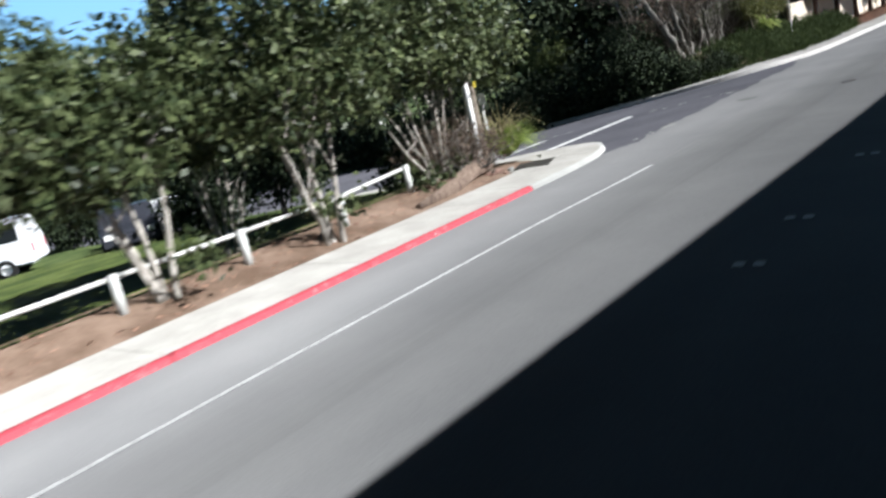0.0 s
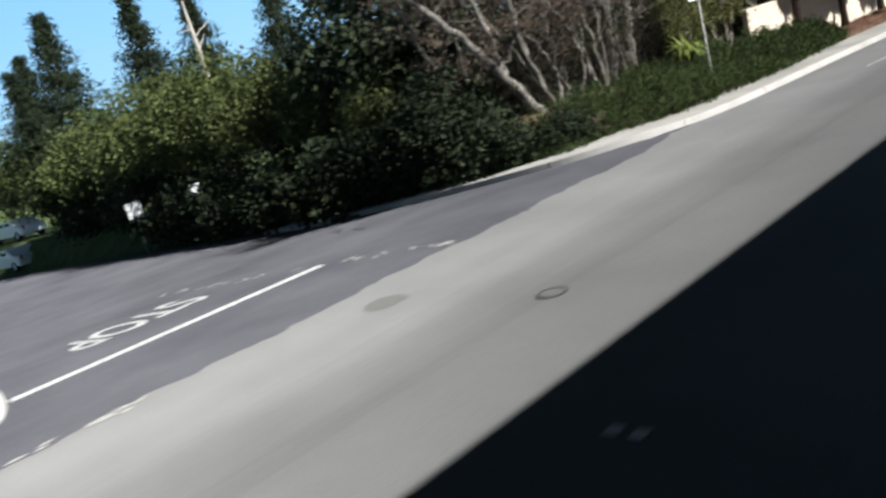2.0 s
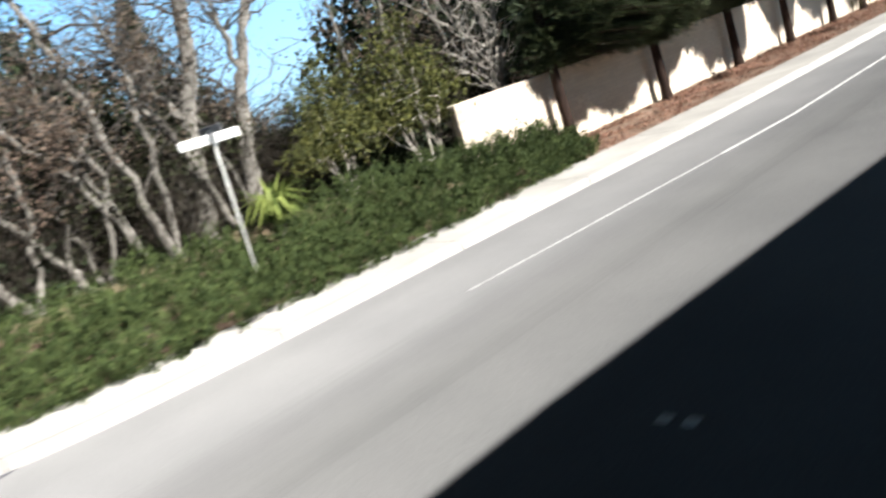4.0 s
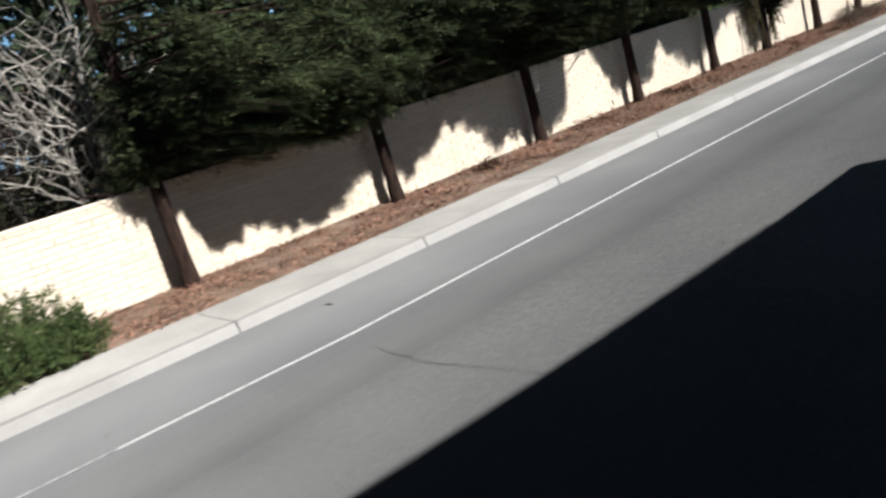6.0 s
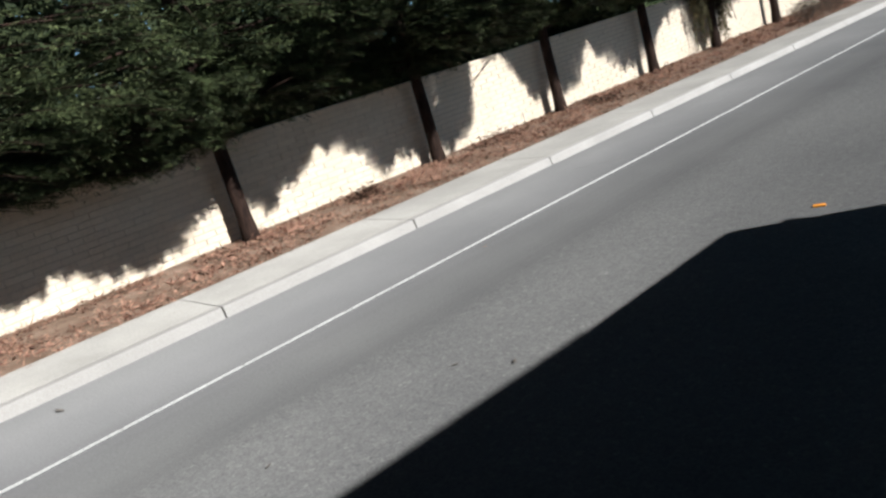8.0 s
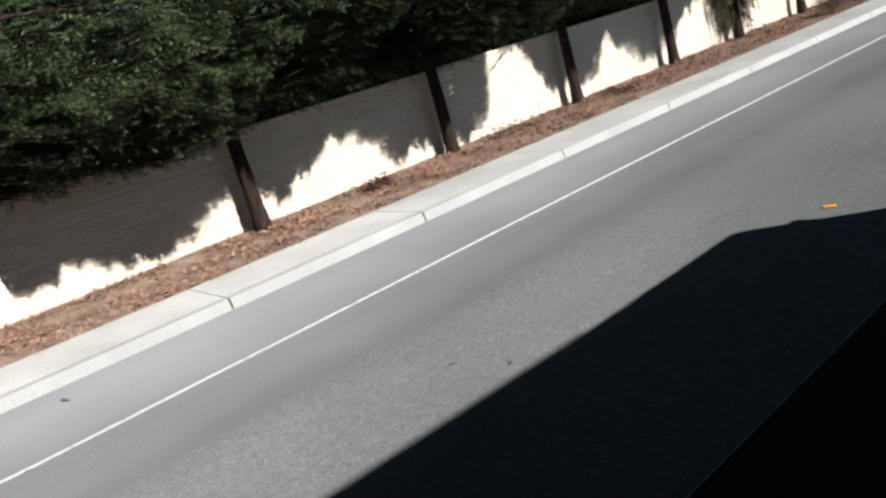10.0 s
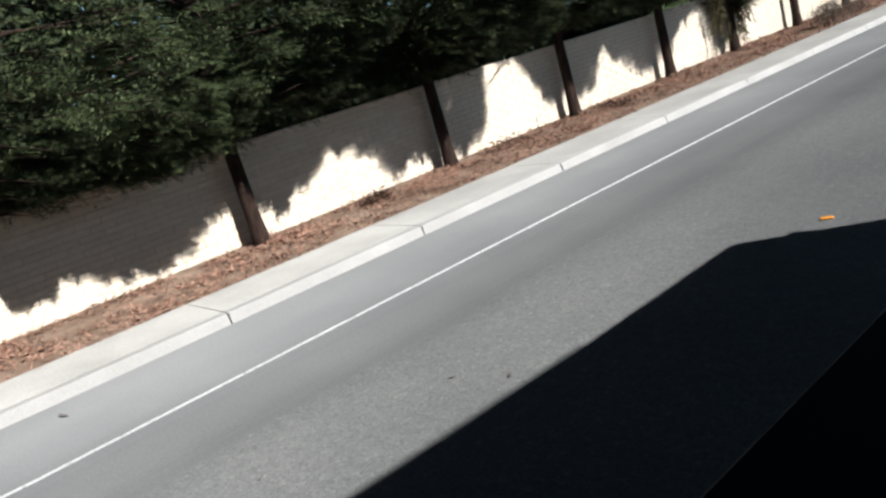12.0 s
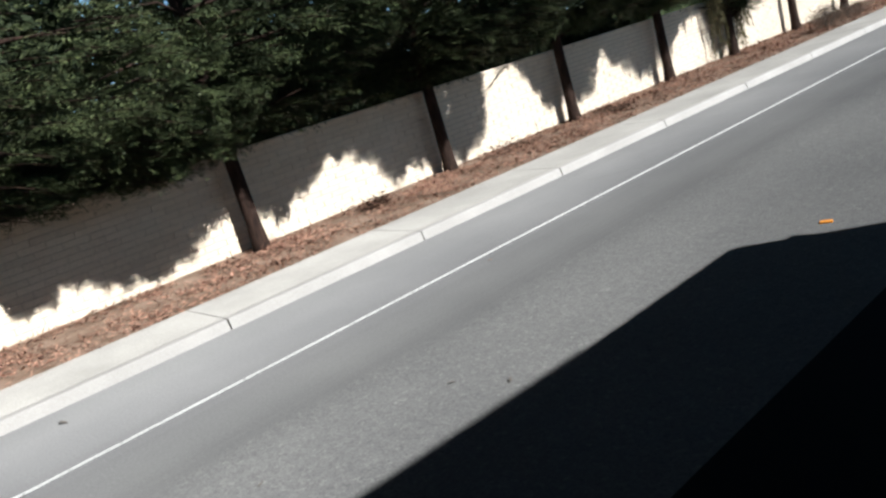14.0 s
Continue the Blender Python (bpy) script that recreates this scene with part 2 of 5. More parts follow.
# ---- builders ----
class Mesh:
    """Gathers vertices and faces as arrays and turns them into one mesh."""

    def __init__(self):
        self.v, self.f, self.n = [], [], 0

    def add(self, verts, faces):
        self.v.append(np.asarray(verts, float).reshape(-1, 3))
        self.f += [tuple(i + self.n for i in face) for face in faces]
        self.n += len(self.v[-1])
        return self

    def quads(self, verts):
        """Vertices in fours, a quad each."""
        verts = np.asarray(verts, float).reshape(-1, 3)
        self.v.append(verts)
        self.f += [(i, i + 1, i + 2, i + 3) for i in range(self.n, self.n + len(verts), 4)]
        self.n += len(verts)
        return self

    def box(self, x0, y0, z0, x1, y1, z1, chamfer=0.0):
        c = min(chamfer, (x1 - x0) / 3, (y1 - y0) / 3, (z1 - z0) / 3)
        bm = bmesh.new()
        bmesh.ops.create_cube(bm, size=1)
        for v in bm.verts:
            v.co = ((x0 + x1) / 2 + v.co.x * (x1 - x0), (y0 + y1) / 2 + v.co.y * (y1 - y0), (z0 + z1) / 2 + v.co.z * (z1 - z0))
        if c > 0:
            bmesh.ops.bevel(bm, geom=bm.edges, offset=c, segments=1, affect="EDGES")
        bm.verts.index_update()
        self.add([v.co[:] for v in bm.verts], [[v.index for v in f.verts] for f in bm.faces])
        bm.free()
        return self

    def tube(self, pts, radii, sides=7):
        """A tapered tube along a line of points."""
        pts = [Vector(p) for p in pts]
        rings = []
        for i, p in enumerate(pts):
            d = (pts[min(i + 1, len(pts) - 1)] - pts[max(i - 1, 0)]).normalized()
            a = d.cross(Vector((0, 0, 1)) if abs(d.z) < 0.9 else Vector((1, 0, 0))).normalized()
            b = d.cross(a)
            rings.append([p + float(radii[i]) * (math.cos(q) * a + math.sin(q) * b) for q in np.arange(sides) * 2 * math.pi / sides])
        faces = [(r * sides + k, r * sides + (k + 1) % sides, (r + 1) * sides + (k + 1) % sides, (r + 1) * sides + k)
                 for r in range(len(pts) - 1) for k in range(sides)]
        faces += [tuple(range(sides))[::-1], tuple((len(pts) - 1) * sides + k for k in range(sides))]
        return self.add([v[:] for ring in rings for v in ring], faces)

    def lathe(self, profile, centre=(0, 0, 0), sides=24):
        """A turned shape: (radius, height) rows about a vertical axis."""
        verts = [(centre[0] + r * math.cos(q), centre[1] + r * math.sin(q), centre[2] + z) for r, z in profile for q in np.arange(sides) * 2 * math.pi / sides]
        faces = [(r * sides + k, r * sides + (k + 1) % sides, (r + 1) * sides + (k + 1) % sides, (r + 1) * sides + k)
                 for r in range(len(profile) - 1) for k in range(sides)]
        return self.add(verts, faces)

    def leaves(self, base, along, side, length, width, fold=0.25):
        """Folded pointed leaves: base points, unit directions along and across, sizes."""
        n = len(base)
        up = np.cross(along, side)
        L, W = np.broadcast_to(length, n)[:, None], np.broadcast_to(width, n)[:, None]
        mid = base + along * L * 0.45 - up * W * fold
        v = np.stack([base, mid + side * W * 0.5 + up * W * fold, base + along * L, mid - side * W * 0.5 + up * W * fold], 1)
        self.v.append(v.reshape(-1, 3))
        self.f += [(i, i + 1, i + 2, i + 3) for i in range(self.n, self.n + 4 * n, 4)]
        self.n += 4 * n
        return self

    def data(self, name, mat=None, smooth=False):
        me = bpy.data.meshes.new(name)
        v = np.concatenate(self.v)
        sizes = np.array([len(f) for f in self.f], np.int32)
        loops = np.fromiter((i for f in self.f for i in f), np.int32, int(sizes.sum()))
        me.vertices.add(len(v))
        me.vertices.foreach_set("co", v.astype(np.float32).ravel())
        me.loops.add(len(loops))
        me.loops.foreach_set("vertex_index", loops)
        me.polygons.add(len(sizes))
        me.polygons.foreach_set("loop_start", np.r_[0, np.cumsum(sizes)[:-1]].astype(np.int32))
        me.polygons.foreach_set("use_smooth", np.full(len(sizes), bool(smooth)))
        me.update(calc_edges=True)
        if mat:
            me.materials.append(mat)
        return me


def part(name, mesh, mat, parent, label="", smooth=False):
    """One mesh as a part under a thing."""
    ob = new(name, mesh.data(name, mat, smooth) if isinstance(mesh, Mesh) else mesh)
    ob.parent = parent
    return tagged(ob, label)


def thing(name, label, category, at=(0, 0, 0), turn=0.0, group="", kind=""):
    ob = new(name)
    ob.matrix_basis = pose(*at, 0, 0, turn)
    ob.empty_display_size = 0.1
    return tagged(ob, label, category, group, kind)


def structure(name, mesh, mat, label, category, smooth=False, kind="structure"):
    return tagged(new(name, mesh.data(name, mat, smooth)), label, category, "", kind)


def unit(v):
    return v / np.maximum(np.linalg.norm(v, axis=-1, keepdims=True), 1e-9)


# ---- the lie of the land ----
KERB_SOUTH = [(-7.5, -40), (-7.46, 0), (-7.45, 8), (-7.42, 11.6), (-7.42, 13.2), (-7.55, 14.4), (-7.95, 15.4), (-8.7, 16.3), (-9.7, 16.85), (-11.2, 17.25), (-14, 17.8), (-20, 18.5), (-60, 20)]
KERB_NORTH = [(-60, 29.5), (-25, 28.5), (-18, 28.2), (-13, 27.65), (-10.6, 27.75), (-9.3, 28.0), (-8.4, 28.6), (-7.75, 29.6), (-7.38, 31), (-7.2, 33.5), (-7.08, 37), (-6.85, 41), (-6.7, 45), (-6.68, 60), (-6.65, 130)]


def smooth(a, b, v):
    t = min(1.0, max(0.0, (v - a) / (b - a)))
    return t * t * (3 - 2 * t)


def street_z(x):
    """The main road is level; the side street falls away to the west."""
    d = max(0.0, -8.2 - x)
    return -0.085 * min(11.0, d) - 0.043 * max(0.0, min(40.0, d - 11.0))


SOUTH_Y = sorted((x, y) for x, y in KERB_SOUTH[6:])
NORTH_Y = sorted((x, y) for x, y in KERB_NORTH[:7])


def ground_z(x, y):
    ys = np.interp(x, [p[0] for p in SOUTH_Y], [p[1] for p in SOUTH_Y])
    yn = np.interp(x, [p[0] for p in NORTH_Y], [p[1] for p in NORTH_Y])
    road = smooth(-8.1, -7.6, x)
    z = street_z(x) - 0.06
    lot = 0.078 + 0.22 * smooth(-8.7, -9.7, x) * (1 - smooth(12.3, 13.2, y)) - 0.45 * smooth(-10, -13, x) - 0.9 * smooth(-13, -33, x)
    strip = smooth(37.5, 41.5, y)
    bank = (0.105 + 0.63 * smooth(-8.7, -12.3, x)) * (1 - strip) + strip * 0.108
    bank -= 0.5 * smooth(-14, -22, x) + 1.0 * smooth(-24, -45, x)
    z += (lot - z) * (1 - smooth(ys - 2.2, ys - 1.2, y))
    z += (bank - z) * smooth(yn + 1.2, yn + 2.6, y)
    return z * (1 - road) - 0.06 * road


def spread(fine, lo, hi):
    return np.r_[lo * np.array([1.0, 0.4, 0.15]), fine, hi * np.array([0.15, 0.4, 1.0])]


xs = spread(np.r_[np.arange(-60, -16, 2.0), np.arange(-16, -6, 0.4), np.arange(-6, 60, 6.0)], -2500, 2500)
ys = spread(np.r_[np.arange(-60, -4, 4.0), np.arange(-4, 70, 0.5), np.arange(70, 130, 5.0)], -2500, 2500)
grid = Mesh()
verts = [(x, y, ground_z(min(60, max(-60, x)), min(120, max(-60, y)))) for y in ys for x in xs]
nx = len(xs)
grid.add(verts, [(j * nx + i, j * nx + i + 1, (j + 1) * nx + i + 1, (j + 1) * nx + i) for j in range(len(ys) - 1) for i in range(nx - 1)])
structure("ground", grid, SOIL, "bare brown soil with scattered litter beside the road", "ground", True)


def resample(points, step):
    """A rounded line through the points, as dense places with their distance along it."""
    p = np.array(points, float)
    for _ in range(3):
        q = np.empty((2 * len(p) - 2, 2))
        q[0::2], q[1::2] = p[:-1] * 0.75 + p[1:] * 0.25, p[:-1] * 0.25 + p[1:] * 0.75
        p = np.r_[p[:1], q, p[-1:]]
    s = np.r_[0, np.cumsum(np.hypot(*np.diff(p, axis=0).T))]
    t = np.arange(0, s[-1], step)
    return t, np.c_[np.interp(t, s, p[:, 0]), np.interp(t, s, p[:, 1])]


def sweep(line, s, s0, s1, profile, lift=0.0):
    """A solid swept along a stretch of a line: profile rows of (offset to the left, height)."""
    t = np.r_[s0, s[(s > s0 + 0.02) & (s < s1 - 0.02)], s1]
    p = np.c_[np.interp(t, s, line[:, 0]), np.interp(t, s, line[:, 1])]
    d = unit(np.gradient(line, axis=0))
    left = unit(np.c_[-np.interp(t, s, d[:, 1]), np.interp(t, s, d[:, 0])])
    m, k = Mesh(), len(profile)
    verts = [(p[i, 0] + left[i, 0] * o, p[i, 1] + left[i, 1] * o, street_z(p[i, 0]) + h + lift) for i in range(len(t)) for o, h in profile]
    faces = [(i * k + j, i * k + (j + 1) % k, (i + 1) * k + (j + 1) % k, (i + 1) * k + j) for i in range(len(t) - 1) for j in range(k)]
    faces += [tuple(range(k))[::-1], tuple((len(t) - 1) * k + j for j in range(k))]
    return m.add(verts, faces)


# pale sky low over the horizon, all round and far behind everything
m, nt, b = material("horizon_sky", 1.0)
glow = nt.nodes.new("ShaderNodeEmission")
sep = nt.nodes.new("ShaderNodeSeparateXYZ")
nt.links.new(place_of(nt), sep.inputs[0])
up = nd(nt, "ShaderNodeMapRange", **{"From Min": 0.0, "From Max": 900.0})
nt.links.new(sep.outputs["Z"], up.inputs["Value"])
nt.links.new(ramp(nt, up.outputs[0], [(0.0, (0.45, 0.75, 1.0)), (0.45, (0.29, 0.62, 1.0)), (1.0, (0.16, 0.46, 0.95))]), glow.inputs[0])
glow.inputs[1].default_value = 0.56
nt.links.new(glow.outputs[0], nt.nodes["Material Output"].inputs[0])
ring = Mesh()
turns = np.arange(48) * 2 * math.pi / 48
ring.add([(2200 * math.cos(q), 2200 * math.sin(q), z) for z in (-60, 620) for q in turns], [(k, (k + 1) % 48, 48 + (k + 1) % 48, 48 + k) for k in range(48)])
tagged(new("backdrop", ring.data("backdrop", m, True)), "clear blue sky low over the horizon", "sky", "", "structure")

# main road and side street
road = Mesh()
road_y = np.r_[-300, np.arange(-40, 131, 5.0), 600]
road.add([(x, y, 0.0) for y in road_y for x in (-7.95, 12.5)], [(2 * i, 2 * i + 1, 2 * i + 3, 2 * i + 2) for i in range(len(road_y) - 1)])
structure("road", road, ASPHALT, "worn grey asphalt road with faint wheel tracks", "road")

side = Mesh()
sx = np.r_[np.arange(-60, -20, 4.0), np.arange(-20, -7.9, 0.5), -7.8]
rows = []
for x in sx:
    y0, y1 = np.interp(x, [p[0] for p in SOUTH_Y], [p[1] for p in SOUTH_Y]), np.interp(x, [p[0] for p in NORTH_Y], [p[1] for p in NORTH_Y])
    if x > -7.85:
        y0, y1 = 14.6, 29.8
    rows += [(x, y, street_z(x) + 0.004) for y in np.linspace(y0 - 0.3, y1 + 0.3, 120)]
r = np.random.default_rng(17)
for y in np.linspace(13.6, 30.4, 120):
    edge = -7.38 + 0.05 * math.sin(y * 1.7) + 0.03 * math.sin(y * 5.3 + 1) + r.normal(0, 0.03) - 0.35 * smooth(27.5, 30.4, y) - 0.3 * (1 - smooth(13.6, 15.5, y))
    rows.append((edge, y, 0.004))
side.add(rows, [(120 * i + j, 120 * i + 120 + j, 120 * i + 121 + j, 120 * i + 1 + j) for i in range(len(sx)) for j in range(119)])
structure("side_street", side, DARK_ASPHALT, "darker newer asphalt at the mouth of a falling side street", "road")


def strip_line(name, pts, width, label, z=0.006, paint=None):
    m = Mesh()
    for (xa, ya), (xb, yb) in zip(pts[:-1], pts[1:]):
        d = unit(np.array([xb - xa, yb - ya]))
        o = np.array([-d[1], d[0]]) * width / 2
        n = max(1, int(math.hypot(xb - xa, yb - ya) / 1.0))
        for i in range(n):
            a, b = np.array([xa, ya]) + (np.array([xb, yb]) - (xa, ya)) * i / n, np.array([xa, ya]) + (np.array([xb, yb]) - (xa, ya)) * (i + 1) / n
            m.quads([(*(a + o), street_z(a[0]) + z), (*(a - o), street_z(a[0]) + z), (*(b - o), street_z(b[0]) + z), (*(b + o), street_z(b[0]) + z)])
    return structure(name, m, paint or EDGE_PAINT, label, "road marking")


strip_line("edge_line", [(-5.96, -40), (-5.93, 4), (-5.88, 9), (-5.72, 12.5)], 0.065, "thin worn white edge line on grey asphalt")
strip_line("edge_line", [(-5.55, 34.3), (-5.1, 39.8)], 0.055, "thin faded white edge line on grey asphalt")
strip_line("edge_line", [(-5.1, 39.8), (-4.93, 42.3), (-4.97, 47.9), (-4.98, 56), (-4.9, 130)], 0.068, "thin white edge line on grey asphalt", 0.006, WHITE_PAINT)
strip_line("stop_line", [(-10.75, 17.2), (-10.5, 22.2)], 0.28, "white stop line across the side street", 0.01, WHITE_PAINT)
word = bpy.data.curves.new("word", "FONT")
word.offset = 0.012
word.body, word.align_x, word.align_y, word.size = "STOP", "CENTER", "CENTER", 1.0
scratch = bpy.data.objects.new("scratch", word)
flat = bpy.data.meshes.new_from_object(scratch)
bpy.data.objects.remove(scratch)
flat.materials.append(WHITE_PAINT)
co = np.empty(len(flat.vertices) * 3, np.float32)
flat.vertices.foreach_get("co", co)
co = co.reshape(-1, 3)
px, py = -13.9 + co[:, 1] * 2.6, 20.2 - co[:, 0] * 1.02
flat.vertices.foreach_set("co", np.c_[px, py, [street_z(x) + 0.012 for x in px]].astype(np.float32).ravel())
tagged(new("stop_marking", flat), "white STOP lettering painted on the side street", "road marking", "", "structure")


# ---- plants ----
def rng_of(seed):
    return np.random.default_rng(seed)


def limb(m, r, start, end, r0, r1, wobble=0.12, n=6):
    """One crooked tapered limb; returns its points."""
    a, b = np.array(start, float), np.array(end, float)
    pts = [a + (b - a) * i / n + (r.normal(0, wobble, 3) * np.hypot(*(b - a)[:2]).clip(0.5, 3) * 0.35 if 0 < i < n else 0) for i in range(n + 1)]
    m.tube(pts, np.linspace(r0, r1, n + 1), 6)
    return np.array(pts)


def clump_leaves(m, r, centres, per, spread_, length, width, up=0.3):
    """Leaves scattered round clump centres, turned every way but mostly outwards and up."""
    base = np.repeat(centres, per, 0) + r.normal(0, 1, (len(centres) * per, 3)) * np.array([spread_, spread_, spread_ * 0.7])
    along = unit(r.normal(0, 1, base.shape) + np.array([0, 0, up - 0.3]))
    side_ = unit(np.cross(along, r.normal(0, 1, base.shape)))
    m.leaves(base, along, side_, length * r.uniform(0.6, 1.3, len(base)), width * r.uniform(0.6, 1.3, len(base)))


def crown_points(r, blobs, n):
    """Clump centres in the outer part of several rounded masses (x, y, z, radius, height radius)."""
    blobs = np.array(blobs, float)
    weight = blobs[:, 3] ** 2 * blobs[:, 4]
    pick = blobs[r.choice(len(blobs), n, p=weight / weight.sum())]
    d = unit(r.normal(0, 1, (n, 3)))
    rad = r.uniform(0.35, 1.0, n) ** 0.5 * r.uniform(0.8, 1.12, n)
    return pick[:, :3] + d * rad[:, None] * pick[:, [3, 3, 4]]


def leafy_tree(name, label, category, seed, stems, blobs, clumps, per, leaf, leaf_mat, bark_mat, spread_=0.18, twigs=14, up=0.3, group=""):
    """A tree or tall shrub: crooked tapered stems with twigs, and a broken crown of separate leaves."""
    r = rng_of(seed)
    t = thing(name, label, category, group=group)
    wood = Mesh()
    tops = []
    for x0, y0, x1, y1, h, rad in stems:
        pts = limb(wood, r, (x0, y0, -0.15), (x1, y1, h), rad, rad * 0.35, 0.1)
        tops.append(pts)
    centres = crown_points(r, blobs, clumps)
    for k in range(twigs):
        pts = tops[k % len(tops)]
        limb(wood, r, pts[r.integers(2, len(pts))], centres[r.integers(0, clumps)], 0.25 * stems[k % len(stems)][5] + 0.006, 0.006, 0.15)
    part("trunk", wood, bark_mat, t, smooth=True)
    crown = Mesh()
    clump_leaves(crown, r, centres, per, spread_, leaf[0], leaf[1], up)
    part("crown", crown, leaf_mat, t)
    return t


# the face of the block wall, and how low the boughs in front of it hang: the lowest sunlight that they let past, along the wall
WX = -10.45
HEM = [(41.9, 2.6), (42.25, 1.75), (42.45, 1.4), (42.65, 1.15), (42.9, 0.9), (43.1, 0.9), (43.4, 1.1), (43.52, 0.55), (43.7, 0.25), (44.0, 0.4), (44.35, 0.44), (45.05, 0.34), (45.4, 0.16), (46.3, 0.06),
       (46.55, 0.28), (46.78, 0.52), (47.1, 0.57), (47.45, 0.28), (48.05, 0.24), (48.45, 0.44), (48.9, 0.63), (49.12, 0.9), (49.38, 1.04), (49.65, 0.86), (50.1, 0.72), (50.3, 0.38), (50.62, 0.17), (51.1, 0.27),
       (52.3, 0.0), (53.15, 0.16), (53.5, 0.9), (53.65, 1.7), (54.55, 1.62), (54.8, 1.2), (55.12, 1.0), (55.25, 0.45), (55.6, 0.26), (56.1, 0.5), (56.5, 0.28), (57.1, 0.3), (57.4, 0.75), (57.75, 1.4)]
HEM_ON = [(57.9, 0.95), (58.45, 0.52), (59.05, 0.16), (59.65, 0.4), (60.6, 0.6), (61.0, 1.15), (61.8, 1.33), (62.35, 1.6), (62.5, 0.2), (63.6, 0.15), (64.2, 1.2), (64.6, 2.2), (90, 2.4)]
HEM_Y, HEM_Z = np.array(HEM + HEM_ON).T


def hem(x, y):
    """The lowest height of foliage at a place in front of the wall."""
    d = x - WX
    s_ = y - d * TO_SUN[1] / TO_SUN[0]
    return np.interp(s_, HEM_Y, HEM_Z) + d * TO_SUN[2] / TO_SUN[0] + 0.16 * noise.noise((s_ * 4.3, 0.0, 0.5)) + 0.2 * noise.noise((s_ * 12.0, 3.0, 0.5))


def redwood(x0, y0, seed, south=2.0, north=2.0, low=1.85, full=1.0, floor=1.62, over=2.3, gaps=-0.05, split=-9.0):
    """A young redwood: bare straight lower trunk, tiers of drooping limbs and flat feathery sprays."""
    r = rng_of(seed)
    t = thing("redwood_tree", "young redwood with dark feathery sprays in front of a wall", "tree", group="row of redwoods along the wall")
    wood, green = Mesh(), Mesh()
    h = 9.0
    wood.tube([(0, 0, -0.2), (0.0, 0.01, 0.12), (0, 0, 0.4), (-0.01, -0.02, 1.5), (-0.03, -0.05, 4), (0, -0.1, 6.5), (0, -0.1, h)], [0.18, 0.148, 0.126, 0.115, 0.09, 0.055, 0.015], 12)
    base, along, across, breadth = [], [], [], []

    def spray(p, way, size, normal):
        """One flat feathery spray, left out where it would hang below the hem."""
        end = p + way * size
        ragged = r.normal(-0.01, 0.04)
        if min(p[2], end[2] - 0.12 * size) < floor or end[2] - 0.12 * size < hem(x0 + end[0], y0 + end[1]) + ragged or p[2] < hem(x0 + p[0], y0 + p[1]) + ragged:
            return
        flat_ = unit(np.cross(way, normal + r.normal(0, 0.15, 3)))
        n = 9 if p[2] < 2.7 else 6 if p[2] < 4.2 else 4
        for q in range(n):
            g = (q + 0.5) / n
            c = p + way * size * g - np.array([0, 0, 0.12 * size * g * g])
            for sgn in (-1, 1):
                base.append(c)
                along.append(way * 0.75 + flat_ * sgn * 0.8 + r.normal(0, 0.12, 3))
                across.append(size * (0.40 - 0.22 * g))
                breadth.append((0.008 + across[-1] * 0.05) * 12 / n)

    def bough(tip, out, length):
        """The outer end of a bough: a flat fan of sprays that droops to its tip."""
        normal = unit(np.array([r.normal(0.55, 0.25), r.normal(-0.2, 0.25), 1.0]))
        side = unit(np.cross(normal, out))
        if tip[2] > hem(x0 + tip[0], y0 + tip[1]):
            wood.tube([tip - out * length + np.array([0, 0, 0.2 * length]), tip - out * length * 0.5 + np.array([0, 0, 0.13 * length]), tip], [0.014, 0.009, 0.003], 4)
        for q in range(9):
            g = q / 8
            p = tip - out * length * (1 - g) + np.array([0, 0, 0.2 * length * (1 - g * g)]) + r.normal(0, 0.015, 3)
            for sgn in (-1, 1):
                spray(p, unit(out * 0.75 + side * sgn * (1.05 - 0.55 * g) + np.array([0, 0, r.uniform(-0.25, 0.0)])), length * (0.45 - 0.2 * g) * r.uniform(0.75, 1.2), normal)

    z, k = low, 0
    while z < h - 0.4:
        turn = k * 2.4 + r.uniform(-0.5, 0.5)
        out = np.array([math.cos(turn), math.sin(turn), 0])
        taper = (1 - (z - 1.75) / (h - 1.0)) ** 0.6
        if z < (2.8 if over > 2.5 and out[1] * 2 > split else 5.2 if min(south, north) < 0.9 else 3.4):
            # the skirt: set lengths along the row, shorter towards road and wall
            arm = north if out[1] > 0 else south
            reach = r.uniform(0.84, 1.05) / (abs(out[0] / (2.0 if out[0] > 0 else 1.5)) ** 3 + abs(out[1] / arm) ** 3) ** (1 / 3) * (1 + (0.18 if arm > 1.3 else 0.03) * max(0.0, z - 2.2))
            if south < 0.6:
                reach *= min(1.0, max(0.12, 0.12 + 0.88 * (out[1] - 0.3) / 0.5))
            lift = r.uniform(-0.2, 0.08) + 0.03 * reach
        else:
            reach = 2.3 * taper * r.uniform(0.7, 1.08)
            if out[0] > 0.15 and over > 2.5 and out[1] * 2 > split:
                reach = over * r.uniform(0.75, 1.05) * min(1.0, 1.25 * taper)
            lift = r.uniform(-0.35, 0.15) - 0.1 * reach + 0.2
        tip = np.array([0, 0, z + lift]) + out * reach
        tip[2] = max(tip[2], hem(x0 + tip[0], y0 + tip[1]) + 0.12)
        mid = np.array([0, 0, (z + max(z, tip[2])) / 2 + 0.12]) + out * reach * 0.5
        if tip[2] < z + 1.2:
            wood.tube([(0, 0, z), mid, tip], [0.03, 0.02, 0.006], 5)
